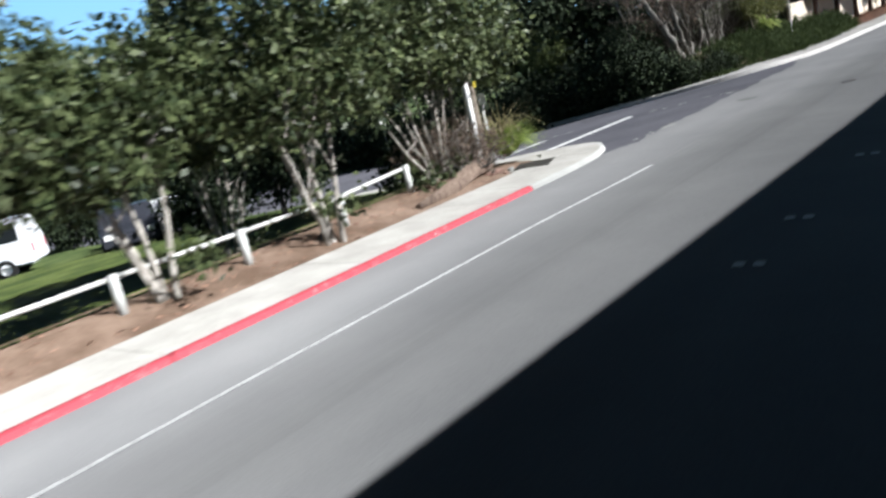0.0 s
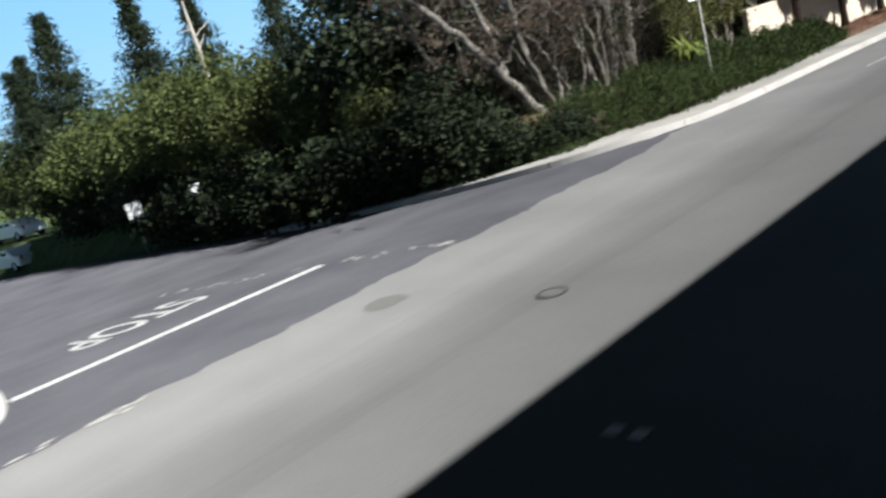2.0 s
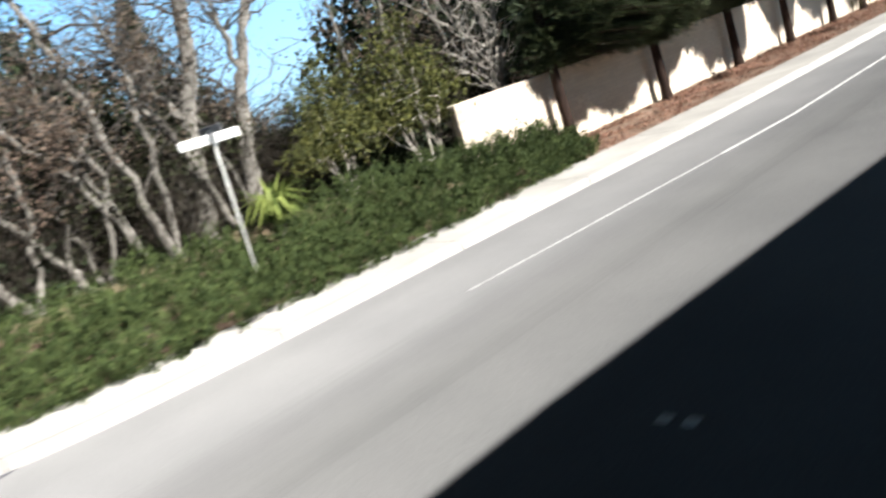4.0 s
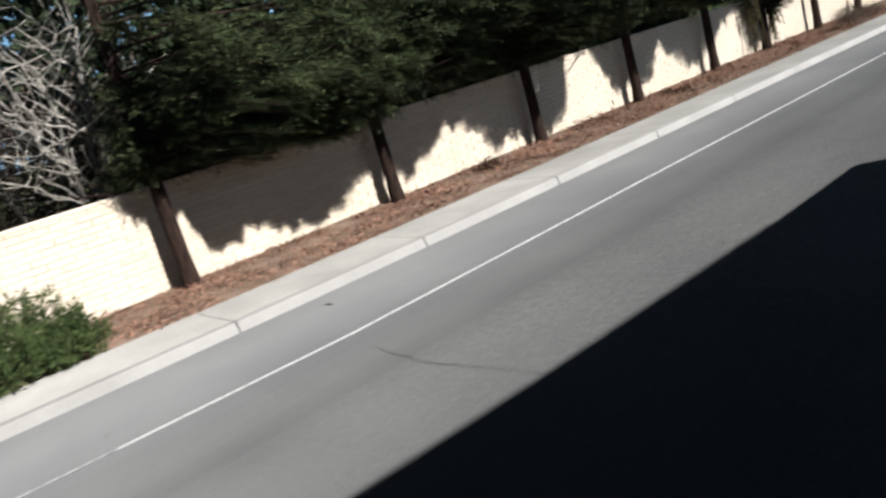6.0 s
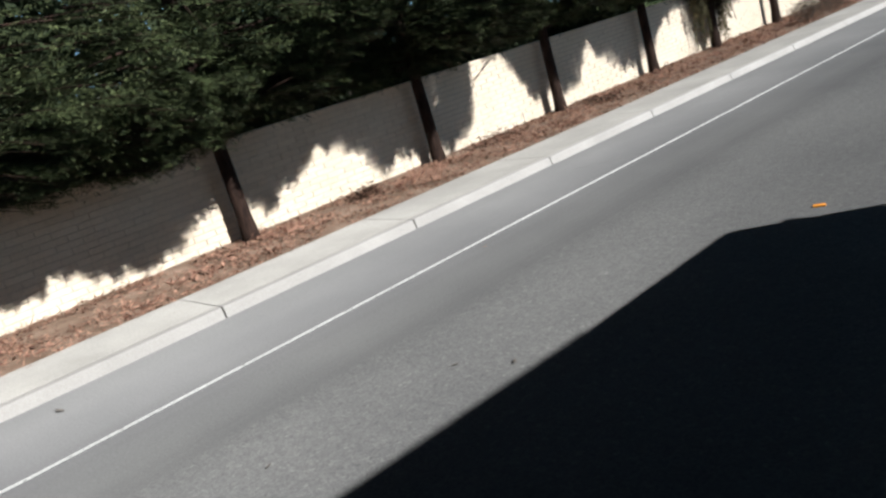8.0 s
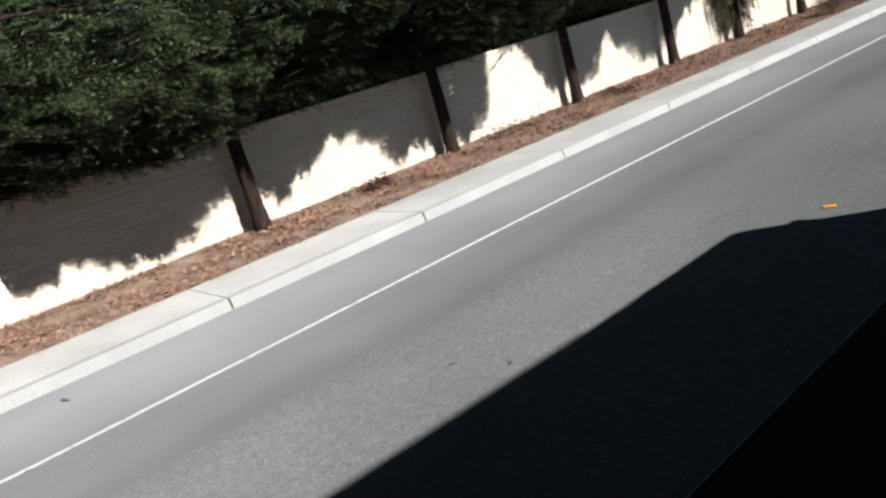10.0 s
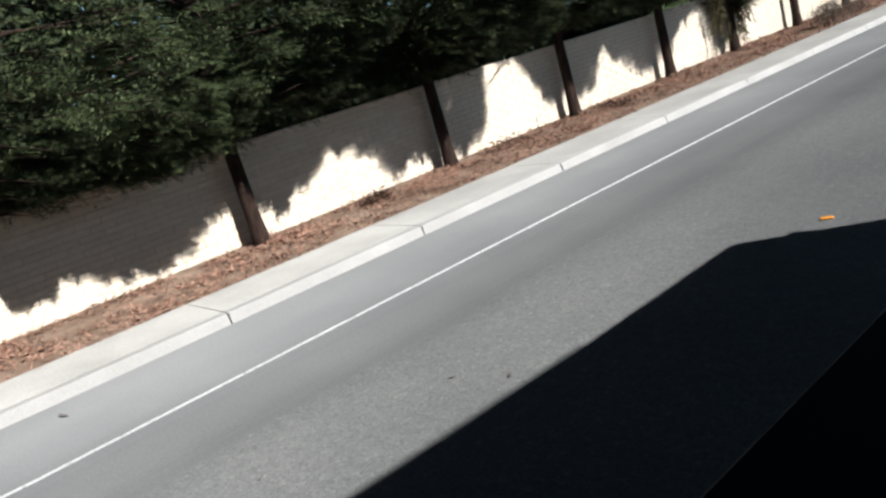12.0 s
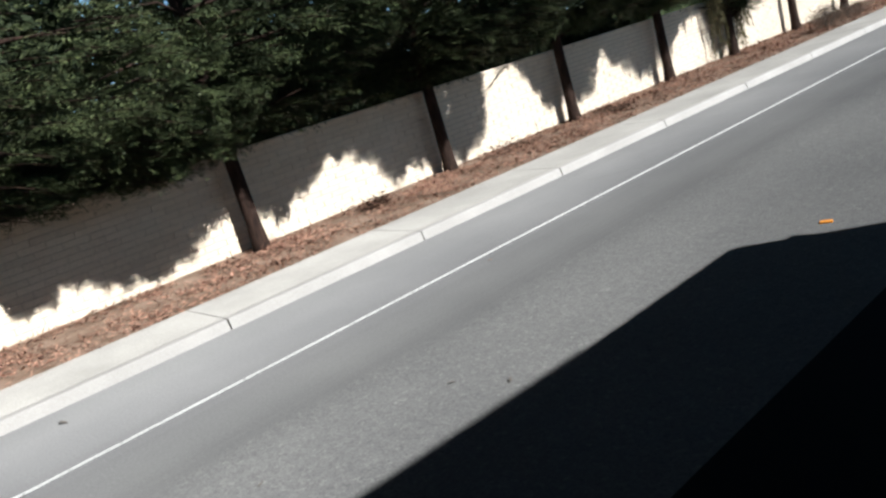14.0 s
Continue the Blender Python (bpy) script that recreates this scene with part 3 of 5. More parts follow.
        for j in range(int(full * (12 + 26 * reach) * (2.6 if z < 2.5 else 1.7 if z < 3.0 else 0.9 if z < 4.8 else 0.15 if over < 2.5 else 0.6))):
            f = r.uniform(0.1, 0.75 if z < 3.4 else 1.0)
            p = (np.array([0, 0, z]) * (1 - f) ** 2 + 2 * f * (1 - f) * mid + f * f * tip) + r.normal(0, 0.03, 3)
            at = Vector((x0 + p[0], y0 + p[1], p[2] * 1.5))
            if noise.noise(at * 1.25) + 0.6 * noise.noise(at * 3.2) > gaps:
                way = unit(out * r.uniform(0.2, 1.0) + np.array([-out[1], out[0], 0]) * r.uniform(-1.2, 1.2) + np.array([0, 0, r.uniform(-0.55, 0.2)]))
                spray(p, way, r.uniform(0.32, 0.6), np.array([0.25, 0, 1.0]) + r.normal(0, 0.2, 3))
        z += r.uniform(0.025, 0.06) * (1 + 0.4 * (z > 3.2) + 2.2 * (z > 5.2))
        k += 1
    # the drooping ends of the boughs, closing the skirt
    for k in range(int(210 * full)):
        y = r.uniform(-south, north)
        d = r.uniform(1.3, 2.7) if over < 2.5 or y < split else r.uniform(2.1, over + 0.2)
        x, y = d + WX - x0, y + d * TO_SUN[1] / TO_SUN[0]
        bottom = max(floor + 0.12, hem(x0 + x, y0 + y) + 0.04)
        above = r.uniform(0, 1) ** 2.2 * 1.7
        at = Vector((x0 + x, y0 + y, (bottom + above) * 1.3))
        if bottom < 4.6 and (above < 0.35 or noise.noise(at * 1.4) > -0.08):
            bough(np.array([x, y, bottom + above]), unit(np.array([max(x, 0.3), y * 0.45 + r.normal(0, 0.3), 0])), r.uniform(0.55, 1.05))
    # boughs that droop between trunk and wall, over the top of the wall
    for k in range(int(44 * full) if floor > 1.4 else 0):
        y, d = r.uniform(-south, north), r.uniform(0.15, 1.0)
        bough(np.array([d + WX - x0, y, r.uniform(floor + 0.15, 2.5)]), unit(np.array([r.uniform(0.1, 1.0), r.normal(0, 0.7), 0])), r.uniform(0.5, 0.95))
    base, along, size = np.array(base), unit(np.array(along)), np.array(across)
    side_ = unit(np.cross(along, np.array([0, 0, 1.0]) + r.normal(0, 0.3, along.shape)))
    green.leaves(base, along, side_, size, np.array(breadth), 0.15)
    part("trunk", wood, BROWN_BARK, t, smooth=True)
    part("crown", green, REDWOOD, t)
    t.matrix_basis = pose(x0, y0, ground_z(x0, y0))
    return t


def put(ob, x, y, turn=0.0, scale=1.0, z=None):
    """Stand a built thing at a place on the ground."""
    ob.matrix_basis = pose(x, y, ground_z(x, y) if z is None else z, 0, 0, turn) @ Matrix.Diagonal((scale, scale, scale, 1))
    return ob


def again(ob, x, y, turn=0.0, scale=1.0, z=None):
    c = copy_thing(ob, Matrix())
    return put(c, x, y, turn, scale, z)


# row of redwoods along the wall
redwood(-10.1, 43.0, 11, 0.4, 2.9, 1.9, 1.3, 1.45, 2.3, 0.12)
redwood(-10.12, 47.4, 37, 2.5, 2.4, 1.8, 1.3, 1.5, 3.6, 0.12, -0.2)
redwood(-10.13, 51.82, 24, 2.3, 2.4, 1.8, 1.2, 1.6, 3.9, 0.15)
redwood(-10.12, 55.8, 29, 2.2, 2.2, 1.8, 1.1, 1.6, 3.9, 0.15)
redwood(-10.1, 59.75, 61, 2.2, 2.2, 1.8, 0.9, 1.6, 3.6, 0.05)
redwood(-10.1, 63.05, 31, 1.1, 1.4, 1.0, 0.5, 0.25)
drape = thing("hanging_spray", "half-dry redwood sprays hanging down over the wall", "foliage", (-10.1, 63.05, 0.1))
r = rng_of(67)
green, wood = Mesh(), Mesh()
for k in range(46):
    x, y, top_, end_ = r.uniform(-0.2, 0.25), r.uniform(-0.85, 1.15), r.uniform(1.9, 2.5), r.uniform(0.15, 1.3)
    steps = np.arange(end_, top_, 0.045)
    line_ = np.c_[x + 0.05 * np.sin(steps * 3 + k), y + 0.06 * np.sin(steps * 2.3 + 2 * k), steps]
    wood.tube([line_[0], line_[len(line_) // 2], line_[-1]], [0.003, 0.005, 0.008], 4)
    base = np.repeat(line_, 4, 0)
    along = unit(r.normal(0, 0.6, base.shape) + np.array([0, 0, -0.7]))
    green.leaves(base, along, unit(np.cross(along, r.normal(0, 1, base.shape))), r.uniform(0.06, 0.15, len(base)), 0.02)
part("crown", green, leaf_material("half_dry_foliage", (0.05, 0.04, 0.022), (0.17, 0.15, 0.07), 0.5, 0.15), drape)
tagged(part("branchwork", wood, BROWN_BARK, drape, smooth=True), kind="stuff")
tall = redwood(-10.1, 66.9, 53, 1.2, 1.2, 3.3, 0.6)
again(tall, -10.12, 70.6, 100, 1.0)
again(tall, -10.1, 74.3, 200, 0.97)

# shrubs and small trees on the soil strip before the side street
SHRUB = "pale-stemmed shrub tree with mid-green leaves on bare soil"
STEMS = [(0.0, 0.0, -0.4, -0.5, 2.2, 0.06), (0.08, 0.05, 0.1, 0.45, 2.3, 0.055), (-0.08, 0.05, -0.1, -0.2, 2.6, 0.05), (0.0, -0.1, 0.3, -0.8, 1.6, 0.04)]
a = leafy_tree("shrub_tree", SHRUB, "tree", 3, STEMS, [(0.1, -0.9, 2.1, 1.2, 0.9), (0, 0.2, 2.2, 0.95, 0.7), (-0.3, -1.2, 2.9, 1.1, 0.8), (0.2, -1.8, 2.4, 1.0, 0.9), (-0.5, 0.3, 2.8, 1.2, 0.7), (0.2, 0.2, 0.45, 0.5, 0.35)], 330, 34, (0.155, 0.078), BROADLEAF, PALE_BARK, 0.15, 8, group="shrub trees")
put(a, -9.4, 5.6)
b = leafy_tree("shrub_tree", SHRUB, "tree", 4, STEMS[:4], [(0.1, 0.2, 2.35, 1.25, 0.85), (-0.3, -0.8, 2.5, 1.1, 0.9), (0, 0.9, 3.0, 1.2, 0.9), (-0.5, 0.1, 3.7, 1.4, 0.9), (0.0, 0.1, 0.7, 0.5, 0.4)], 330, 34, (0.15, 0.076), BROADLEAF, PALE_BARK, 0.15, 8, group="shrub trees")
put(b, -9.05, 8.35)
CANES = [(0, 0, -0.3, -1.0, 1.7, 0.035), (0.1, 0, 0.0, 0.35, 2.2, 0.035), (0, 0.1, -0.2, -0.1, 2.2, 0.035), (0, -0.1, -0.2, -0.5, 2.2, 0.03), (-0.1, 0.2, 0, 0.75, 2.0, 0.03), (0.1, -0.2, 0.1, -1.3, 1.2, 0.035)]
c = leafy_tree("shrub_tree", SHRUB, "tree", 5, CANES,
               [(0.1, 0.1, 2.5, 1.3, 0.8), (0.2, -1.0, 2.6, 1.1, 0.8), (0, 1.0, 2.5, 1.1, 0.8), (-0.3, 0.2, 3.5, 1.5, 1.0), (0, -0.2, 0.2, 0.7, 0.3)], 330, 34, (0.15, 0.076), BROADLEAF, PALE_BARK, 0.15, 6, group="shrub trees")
put(c, -9.7, 12.0)
again(a, -9.4, 1.6, 130)
again(b, -10.4, -2.6, 60)
again(b, -11.3, 14.7, 150, 1.15)
again(c, -12.6, 9.0, 200, 0.95)

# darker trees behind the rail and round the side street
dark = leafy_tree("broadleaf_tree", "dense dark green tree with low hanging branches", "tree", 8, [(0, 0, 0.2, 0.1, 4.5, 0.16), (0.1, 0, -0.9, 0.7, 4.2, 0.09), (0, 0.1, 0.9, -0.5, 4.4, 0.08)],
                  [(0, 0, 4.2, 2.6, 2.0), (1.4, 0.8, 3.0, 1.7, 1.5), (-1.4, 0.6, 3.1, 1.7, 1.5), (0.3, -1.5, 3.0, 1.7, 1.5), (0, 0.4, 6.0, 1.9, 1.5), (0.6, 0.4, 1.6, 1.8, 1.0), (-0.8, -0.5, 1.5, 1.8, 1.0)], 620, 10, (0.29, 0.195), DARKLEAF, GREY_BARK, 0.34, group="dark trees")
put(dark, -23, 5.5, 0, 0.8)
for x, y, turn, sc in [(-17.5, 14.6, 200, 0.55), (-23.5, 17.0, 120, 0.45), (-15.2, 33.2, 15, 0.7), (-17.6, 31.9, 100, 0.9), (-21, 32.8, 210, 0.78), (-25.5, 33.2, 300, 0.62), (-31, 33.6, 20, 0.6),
                       # those from y 45 to 60 are added behind the wall to block the sky
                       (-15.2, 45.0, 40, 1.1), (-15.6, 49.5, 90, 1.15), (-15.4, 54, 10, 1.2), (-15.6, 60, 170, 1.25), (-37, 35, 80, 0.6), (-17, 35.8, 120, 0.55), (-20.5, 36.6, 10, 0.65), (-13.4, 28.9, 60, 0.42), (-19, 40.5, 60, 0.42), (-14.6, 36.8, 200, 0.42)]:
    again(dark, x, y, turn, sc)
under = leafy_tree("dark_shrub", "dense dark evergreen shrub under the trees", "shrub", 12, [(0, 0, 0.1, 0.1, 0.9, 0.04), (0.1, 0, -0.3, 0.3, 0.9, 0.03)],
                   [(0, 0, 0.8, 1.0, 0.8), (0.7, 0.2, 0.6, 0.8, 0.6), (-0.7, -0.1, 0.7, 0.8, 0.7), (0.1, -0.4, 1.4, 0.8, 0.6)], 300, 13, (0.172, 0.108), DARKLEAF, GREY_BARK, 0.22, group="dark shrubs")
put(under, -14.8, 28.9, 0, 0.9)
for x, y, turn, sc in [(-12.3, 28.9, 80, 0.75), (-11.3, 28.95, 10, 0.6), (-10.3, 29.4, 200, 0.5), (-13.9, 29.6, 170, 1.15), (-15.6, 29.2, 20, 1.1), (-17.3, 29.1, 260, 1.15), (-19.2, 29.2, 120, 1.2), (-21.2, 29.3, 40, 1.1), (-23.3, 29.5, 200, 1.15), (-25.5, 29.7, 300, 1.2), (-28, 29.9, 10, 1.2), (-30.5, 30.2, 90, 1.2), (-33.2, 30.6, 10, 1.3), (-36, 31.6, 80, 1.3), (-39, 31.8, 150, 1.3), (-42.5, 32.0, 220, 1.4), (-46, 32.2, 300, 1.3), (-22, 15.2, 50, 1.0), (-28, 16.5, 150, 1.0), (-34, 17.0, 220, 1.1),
                       # the row near x -12.8 is added to keep gaps above the wall dark
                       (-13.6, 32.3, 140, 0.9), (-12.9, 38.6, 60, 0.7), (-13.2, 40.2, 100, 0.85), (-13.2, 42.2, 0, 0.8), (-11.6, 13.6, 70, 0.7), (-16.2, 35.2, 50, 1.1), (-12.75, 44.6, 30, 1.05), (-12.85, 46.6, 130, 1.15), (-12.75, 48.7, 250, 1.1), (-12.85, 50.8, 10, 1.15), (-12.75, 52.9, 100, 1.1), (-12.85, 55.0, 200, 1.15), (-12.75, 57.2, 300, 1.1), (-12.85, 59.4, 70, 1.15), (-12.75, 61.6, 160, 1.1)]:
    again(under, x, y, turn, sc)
light = leafy_tree("broadleaf_tree", "sunlit soft green tree with a rounded crown", "tree", 9, [(0, 0, 0.2, 0.1, 3.8, 0.13), (0.1, 0, -0.9, 0.7, 3.6, 0.07)],
                   [(0, 0, 3.6, 2.3, 1.7), (1.3, 0.8, 2.9, 1.6, 1.3), (-1.4, 0.6, 3.0, 1.6, 1.3), (0.3, -1.3, 2.9, 1.6, 1.3), (0, 0.3, 4.9, 1.5, 1.0)], 620, 13, (0.23, 0.132), SOFTLEAF, GREY_BARK, 0.3, group="soft green trees")
put(light, -24.5, 31.2, 0, 0.78)
for x, y, turn, sc in [(-28, 31.4, 50, 0.9), (-20.8, 31.0, 150, 0.6), (-32, 32.0, 250, 0.95), (-37, 32.4, 20, 1.0), (-42, 32.8, 100, 1.05), (-48, 31.8, 200, 1.0), (-66, 35, 20, 1.3), (-14.0, 2.5, 100, 0.6), (-17.8, 30.6, 10, 0.45), (-13.0, -2, 10, 0.9)]:
    again(light, x, y, turn, sc)


def conifer(seed):
    """A tall far conifer: straight trunk, short whorled branches, ragged outline."""
    r = rng_of(seed)
    t = thing("conifer_tree", "tall dark conifer standing far off", "tree", group="far conifers")
    wood, green = Mesh(), Mesh()
    wood.tube([(0, 0, -0.3), (0.1, 0, 5), (0, 0.1, 13)], [0.3, 0.2, 0.03], 8)
    centres = []
    for k in range(230):
        z = 2.2 + 0.58 * r.integers(0, 19) + r.normal(0, 0.06)
        reach = (4.0 * max(0.0, 1 - (z - 2) / 11.2) ** 1.05 + 0.1) * r.choice([0.55, 0.8, 1.0, 1.15])
        q = r.uniform(0, 2 * math.pi)
        for f in np.linspace(0.25, 1, 6):
            centres.append((math.cos(q) * reach * f, math.sin(q) * reach * f, z + 0.12 * reach * f + r.normal(0, 0.06)))
    clump_leaves(green, r, np.array(centres), 9, 0.2, 0.35, 0.085, 0.2)
    part("trunk", wood, BROWN_BARK, t, smooth=True)
    part("crown", green, DARKLEAF, t)
    return t


pine = conifer(31)
put(pine, -50.0, 35.5, 0, 0.98)
for x, y, turn, sc in [(-60, 46.4, 40, 1.22), (-56, 49.0, 90, 1.12), (-60, 59.6, 190, 1.26), (-47, 31.6, 130, 0.72), (-58, 36.5, 250, 0.9), (-30, 8, 200, 0.9)]:
    again(pine, x, y, turn, sc)

snag = thing("dead_tree", "pale dead tree trunk among far conifers", "tree", (-50, 44.9, -2.0))
r = rng_of(33)
wood = Mesh().tube([(0, 0, 0), (0.1, 0.1, 6), (-0.1, 0.3, 10.5), (0.1, 0.1, 13.6)], [0.32, 0.26, 0.17, 0.05], 9)
for k in range(9):
    z = r.uniform(7.5, 12.5)
    limb(wood, r, (0, 0.25, z), (r.normal(0, 0.7), 0.25 + r.normal(0, 0.9), z + r.uniform(0.3, 1.3)), 0.07, 0.015)
part("trunk", wood, PALE_BARK, snag, smooth=True)

# bare leaning trees behind the low hedge
def bare_tree(seed, label, stems, leaves_, boughs=7, group="bare trees", twig_bark=None):
    """Crooked pale stems, each a run of points with its thickness, then boughs, twigs and a few dry leaves."""
    r = rng_of(seed)
    t = thing("bare_tree", label, "tree", group=group)
    fine, brown = Mesh(), Mesh()
    tips = []
    for rad, *line in stems:
        line = np.array(line, float)
        u = np.linspace(0, len(line) - 1, 5 * len(line))
        pts = np.c_[[np.interp(u, range(len(line)), line[:, k]) for k in range(3)]].T
        pts[1:-1] += r.normal(0, 0.035, (len(pts) - 2, 3))
        wood = Mesh().tube(pts, np.linspace(rad, rad * 0.5, len(pts)) * r.uniform(0.92, 1.08, len(pts)), 9)
        part("stem", wood, BARE_BARK, t, smooth=True)
        for k in range(boughs):
            s_ = pts[r.integers(len(pts) // 3, len(pts))]
            e = s_ + np.array([r.normal(0, 0.6), r.normal(0, 0.75), r.uniform(0.2, 1.3)])
            sub = limb(fine, r, s_, e, min(0.035, rad * 0.35), 0.008, 0.1)
            for j in range(4):
                s2 = sub[r.integers(1, 7)]
                e2 = s2 + np.array([r.normal(0, 0.45), r.normal(0, 0.45), r.uniform(-0.15, 0.7)])
                tips += list(limb(fine, r, s2, e2, 0.009, 0.004, 0.1, 4)[2:])
    tagged(part("branchwork", fine, twig_bark or GREY_BARK, t, smooth=True), kind="stuff")
    tips = np.array(tips)
    if leaves_:
        tips = tips[r.choice(len(tips), leaves_)]
        clump_leaves(brown, r, tips, 14, 0.17, 0.075, 0.04, 0.0)
        part("crown", brown, BROWNLEAF, t, "sparse russet leaves")
    return t


LEANING = "leaning pale-barked tree with sparse russet leaves behind a low hedge"
bare_tree(41, LEANING, [(0.135, (-12.2, 31.55, 0.4), (-12.3, 30.4, 1.6), (-12.6, 29.1, 3.2), (-12.9, 27.7, 4.5)), (0.10, (-12.35, 30.25, 1.8), (-12.4, 30.1, 3.0), (-12.5, 29.6, 4.6))], 300, 9)
bare_tree(46, LEANING, [(0.10, (-12.25, 31.95, 0.5), (-12.3, 31.1, 2.4), (-12.3, 31.0, 3.8), (-12.4, 30.5, 5.0)), (0.055, (-12.1, 31.9, 0.5), (-12.3, 32.3, 2.0), (-12.4, 32.5, 3.6)), (0.05, (-12.3, 32.0, 0.5), (-12.6, 31.2, 2.4), (-13.0, 30.0, 4.0))], 230, 8)
bare_tree(42, LEANING, [(0.045, (-12.2, 34.05, 0.5), (-12.2, 33.3, 2.6), (-12.3, 32.8, 3.8)), (0.065, (-12.2, 34.4, 0.5), (-12.2, 34.6, 3.6), (-12.3, 34.5, 5.0)), (0.05, (-12.6, 33.2, 0.5), (-12.7, 32.9, 2.2), (-12.8, 33.4, 4.4))], 260, 12)
bare_tree(47, "leaning pale-barked tree behind a low hedge", [(0.065, (-12.2, 35.8, 0.5), (-12.2, 34.97, 2.7), (-12.3, 34.4, 4.0)), (0.045, (-12.5, 36.2, 0.5), (-12.6, 36.0, 2.4), (-12.6, 35.2, 4.2))], 130, 12)
TALL = "tall bare thick-trunked tree behind a low hedge"
bare_tree(43, TALL, [(0.2, (-12.5, 35.1, 0.4), (-12.5, 35.4, 2.2), (-12.5, 36.1, 4.6), (-12.5, 36.5, 6.4)), (0.08, (-12.5, 35.55, 2.7), (-12.6, 34.7, 4.5))], 60, 16)
bare_tree(48, TALL, [(0.17, (-12.5, 36.15, 0.4), (-12.5, 36.5, 2.4), (-12.5, 37.1, 4.0), (-12.5, 37.9, 5.6)), (0.07, (-12.5, 36.9, 3.4), (-12.6, 36.8, 5.4))], 40, 16)
bare_tree(52, LEANING, [(0.085, (-12.2, 34.3, 0.5), (-12.2, 34.1, 1.9), (-12.2, 33.6, 4.2), (-12.3, 33.2, 5.4)), (0.06, (-12.2, 34.0, 0.6), (-12.2, 33.2, 2.5), (-12.3, 32.3, 3.6))], 60, 7)
bare_tree(53, LEANING, [(0.07, (-12.4, 33.0, 0.5), (-12.4, 32.3, 1.8), (-12.5, 31.2, 3.4)), (0.05, (-12.3, 33.1, 0.5), (-12.2, 33.6, 2.2), (-12.3, 33.4, 3.8)), (0.045, (-12.5, 32.6, 0.5), (-12.6, 32.9, 2.0), (-12.8, 33.9, 3.2))], 60, 7)
bare_tree(44, "bare grey twiggy tree behind the end of the wall", [(0.06, (-11.3, 42.5, 0), (-11.2, 42.6, 2.2), (-11.1, 42.9, 4.2)), (0.05, (-11.3, 42.5, 0), (-11.4, 42.3, 2), (-11.4, 41.7, 3.8)), (0.045, (-11.2, 42.4, 0), (-11.1, 42.2, 3.9))], 0, 12, twig_bark=PALE_BARK)
TWIGGY = "bare brown twiggy tree behind the block wall"
bare_tree(49, TWIGGY, [(0.06, (-12.6, 42.6, 0), (-12.4, 42.4, 2.4), (-12.4, 41.9, 5.0)), (0.05, (-12.6, 42.8, 0), (-12.6, 43.3, 2.4), (-12.7, 43.6, 5.2)), (0.05, (-12.8, 42.2, 0), (-13.0, 41.5, 3.0), (-13.1, 41.0, 5.2))], 150, 15)
bare_tree(50, TWIGGY, [(0.06, (-13.0, 39.9, 0.1), (-13.0, 40.0, 2.4), (-12.9, 39.6, 5.0)), (0.05, (-13.1, 40.2, 0.1), (-13.0, 40.9, 2.6), (-13.0, 41.4, 5.4))], 150, 14)
bare_tree(45, LEANING, [(0.06, (-13.4, 29.9, 0.3), (-13.3, 29.2, 2), (-13.2, 28.3, 3.6)), (0.06, (-13.4, 30.1, 0.3), (-13.8, 30.4, 4.0))], 200, 8)

BRUSH = leaf_material("dry_brush", (0.016, 0.013, 0.010), (0.075, 0.06, 0.046), 0.85, 0.05, 1.5)
OLIVELEAF = leaf_material("olive_leaves", (0.02, 0.027, 0.012), (0.085, 0.092, 0.04), 0.45, 0.2, 1.6, 0.3)
brush = leafy_tree("dry_thicket", "tangled dry brown brushwood under bare trees", "brushwood", 63, [(0, 0, -0.2, -0.6, 1.7, 0.03), (0, 0.1, 0.1, 0.5, 1.9, 0.03), (0.1, 0, 0.2, -0.1, 1.5, 0.025), (0.1, -0.3, 0.1, -0.9, 1.3, 0.02)],
                   [(0, -0.3, 0.9, 1.0, 0.8), (0, 0.6, 0.8, 0.9, 0.7), (-0.2, 0.1, 1.7, 0.8, 0.6)], 420, 16, (0.3, 0.014), BRUSH, GREY_BARK, 0.24, 60, 0.5, group="dry brushwood")
put(brush, -13.1, 33.4, 0, 1.0)
for x, y, turn, sc in [(-12.9, 35.0, 70, 0.9), (-13.3, 36.4, 160, 1.15), (-13.0, 37.6, 240, 0.9), (-12.9, 31.9, 200, 0.8), (-13.9, 41.6, 110, 1.5), (-13.4, 43.8, 10, 1.5)]:
    again(brush, x, y, turn, sc)
olive = leafy_tree("shrub", "thin olive-green shrub among bare stems", "shrub", 64, [(0, 0, -0.3, -0.6, 2.4, 0.03), (0, 0.1, 0.1, 0.6, 2.6, 0.03), (0.1, 0, 0.2, 0.0, 2.2, 0.025)],
                   [(0, -0.6, 1.6, 0.9, 0.7), (0, 0.7, 1.8, 0.9, 0.7), (-0.2, 0.1, 2.5, 0.8, 0.6), (0.1, 0, 0.8, 0.9, 0.5)], 190, 16, (0.11, 0.045), OLIVELEAF, GREY_BARK, 0.2, 20, group="olive shrubs")
put(olive, -13.6, 34.2, 0, 1.0)
for x, y, turn, sc in [(-12.95, 33.2, 130, 0.8), (-13.7, 36.2, 80, 1.1), (-13.4, 32.2, 200, 0.9), (-12.8, 38.2, 300, 0.85), (-13.2, 35.2, 250, 0.85)]:
    again(olive, x, y, turn, sc)

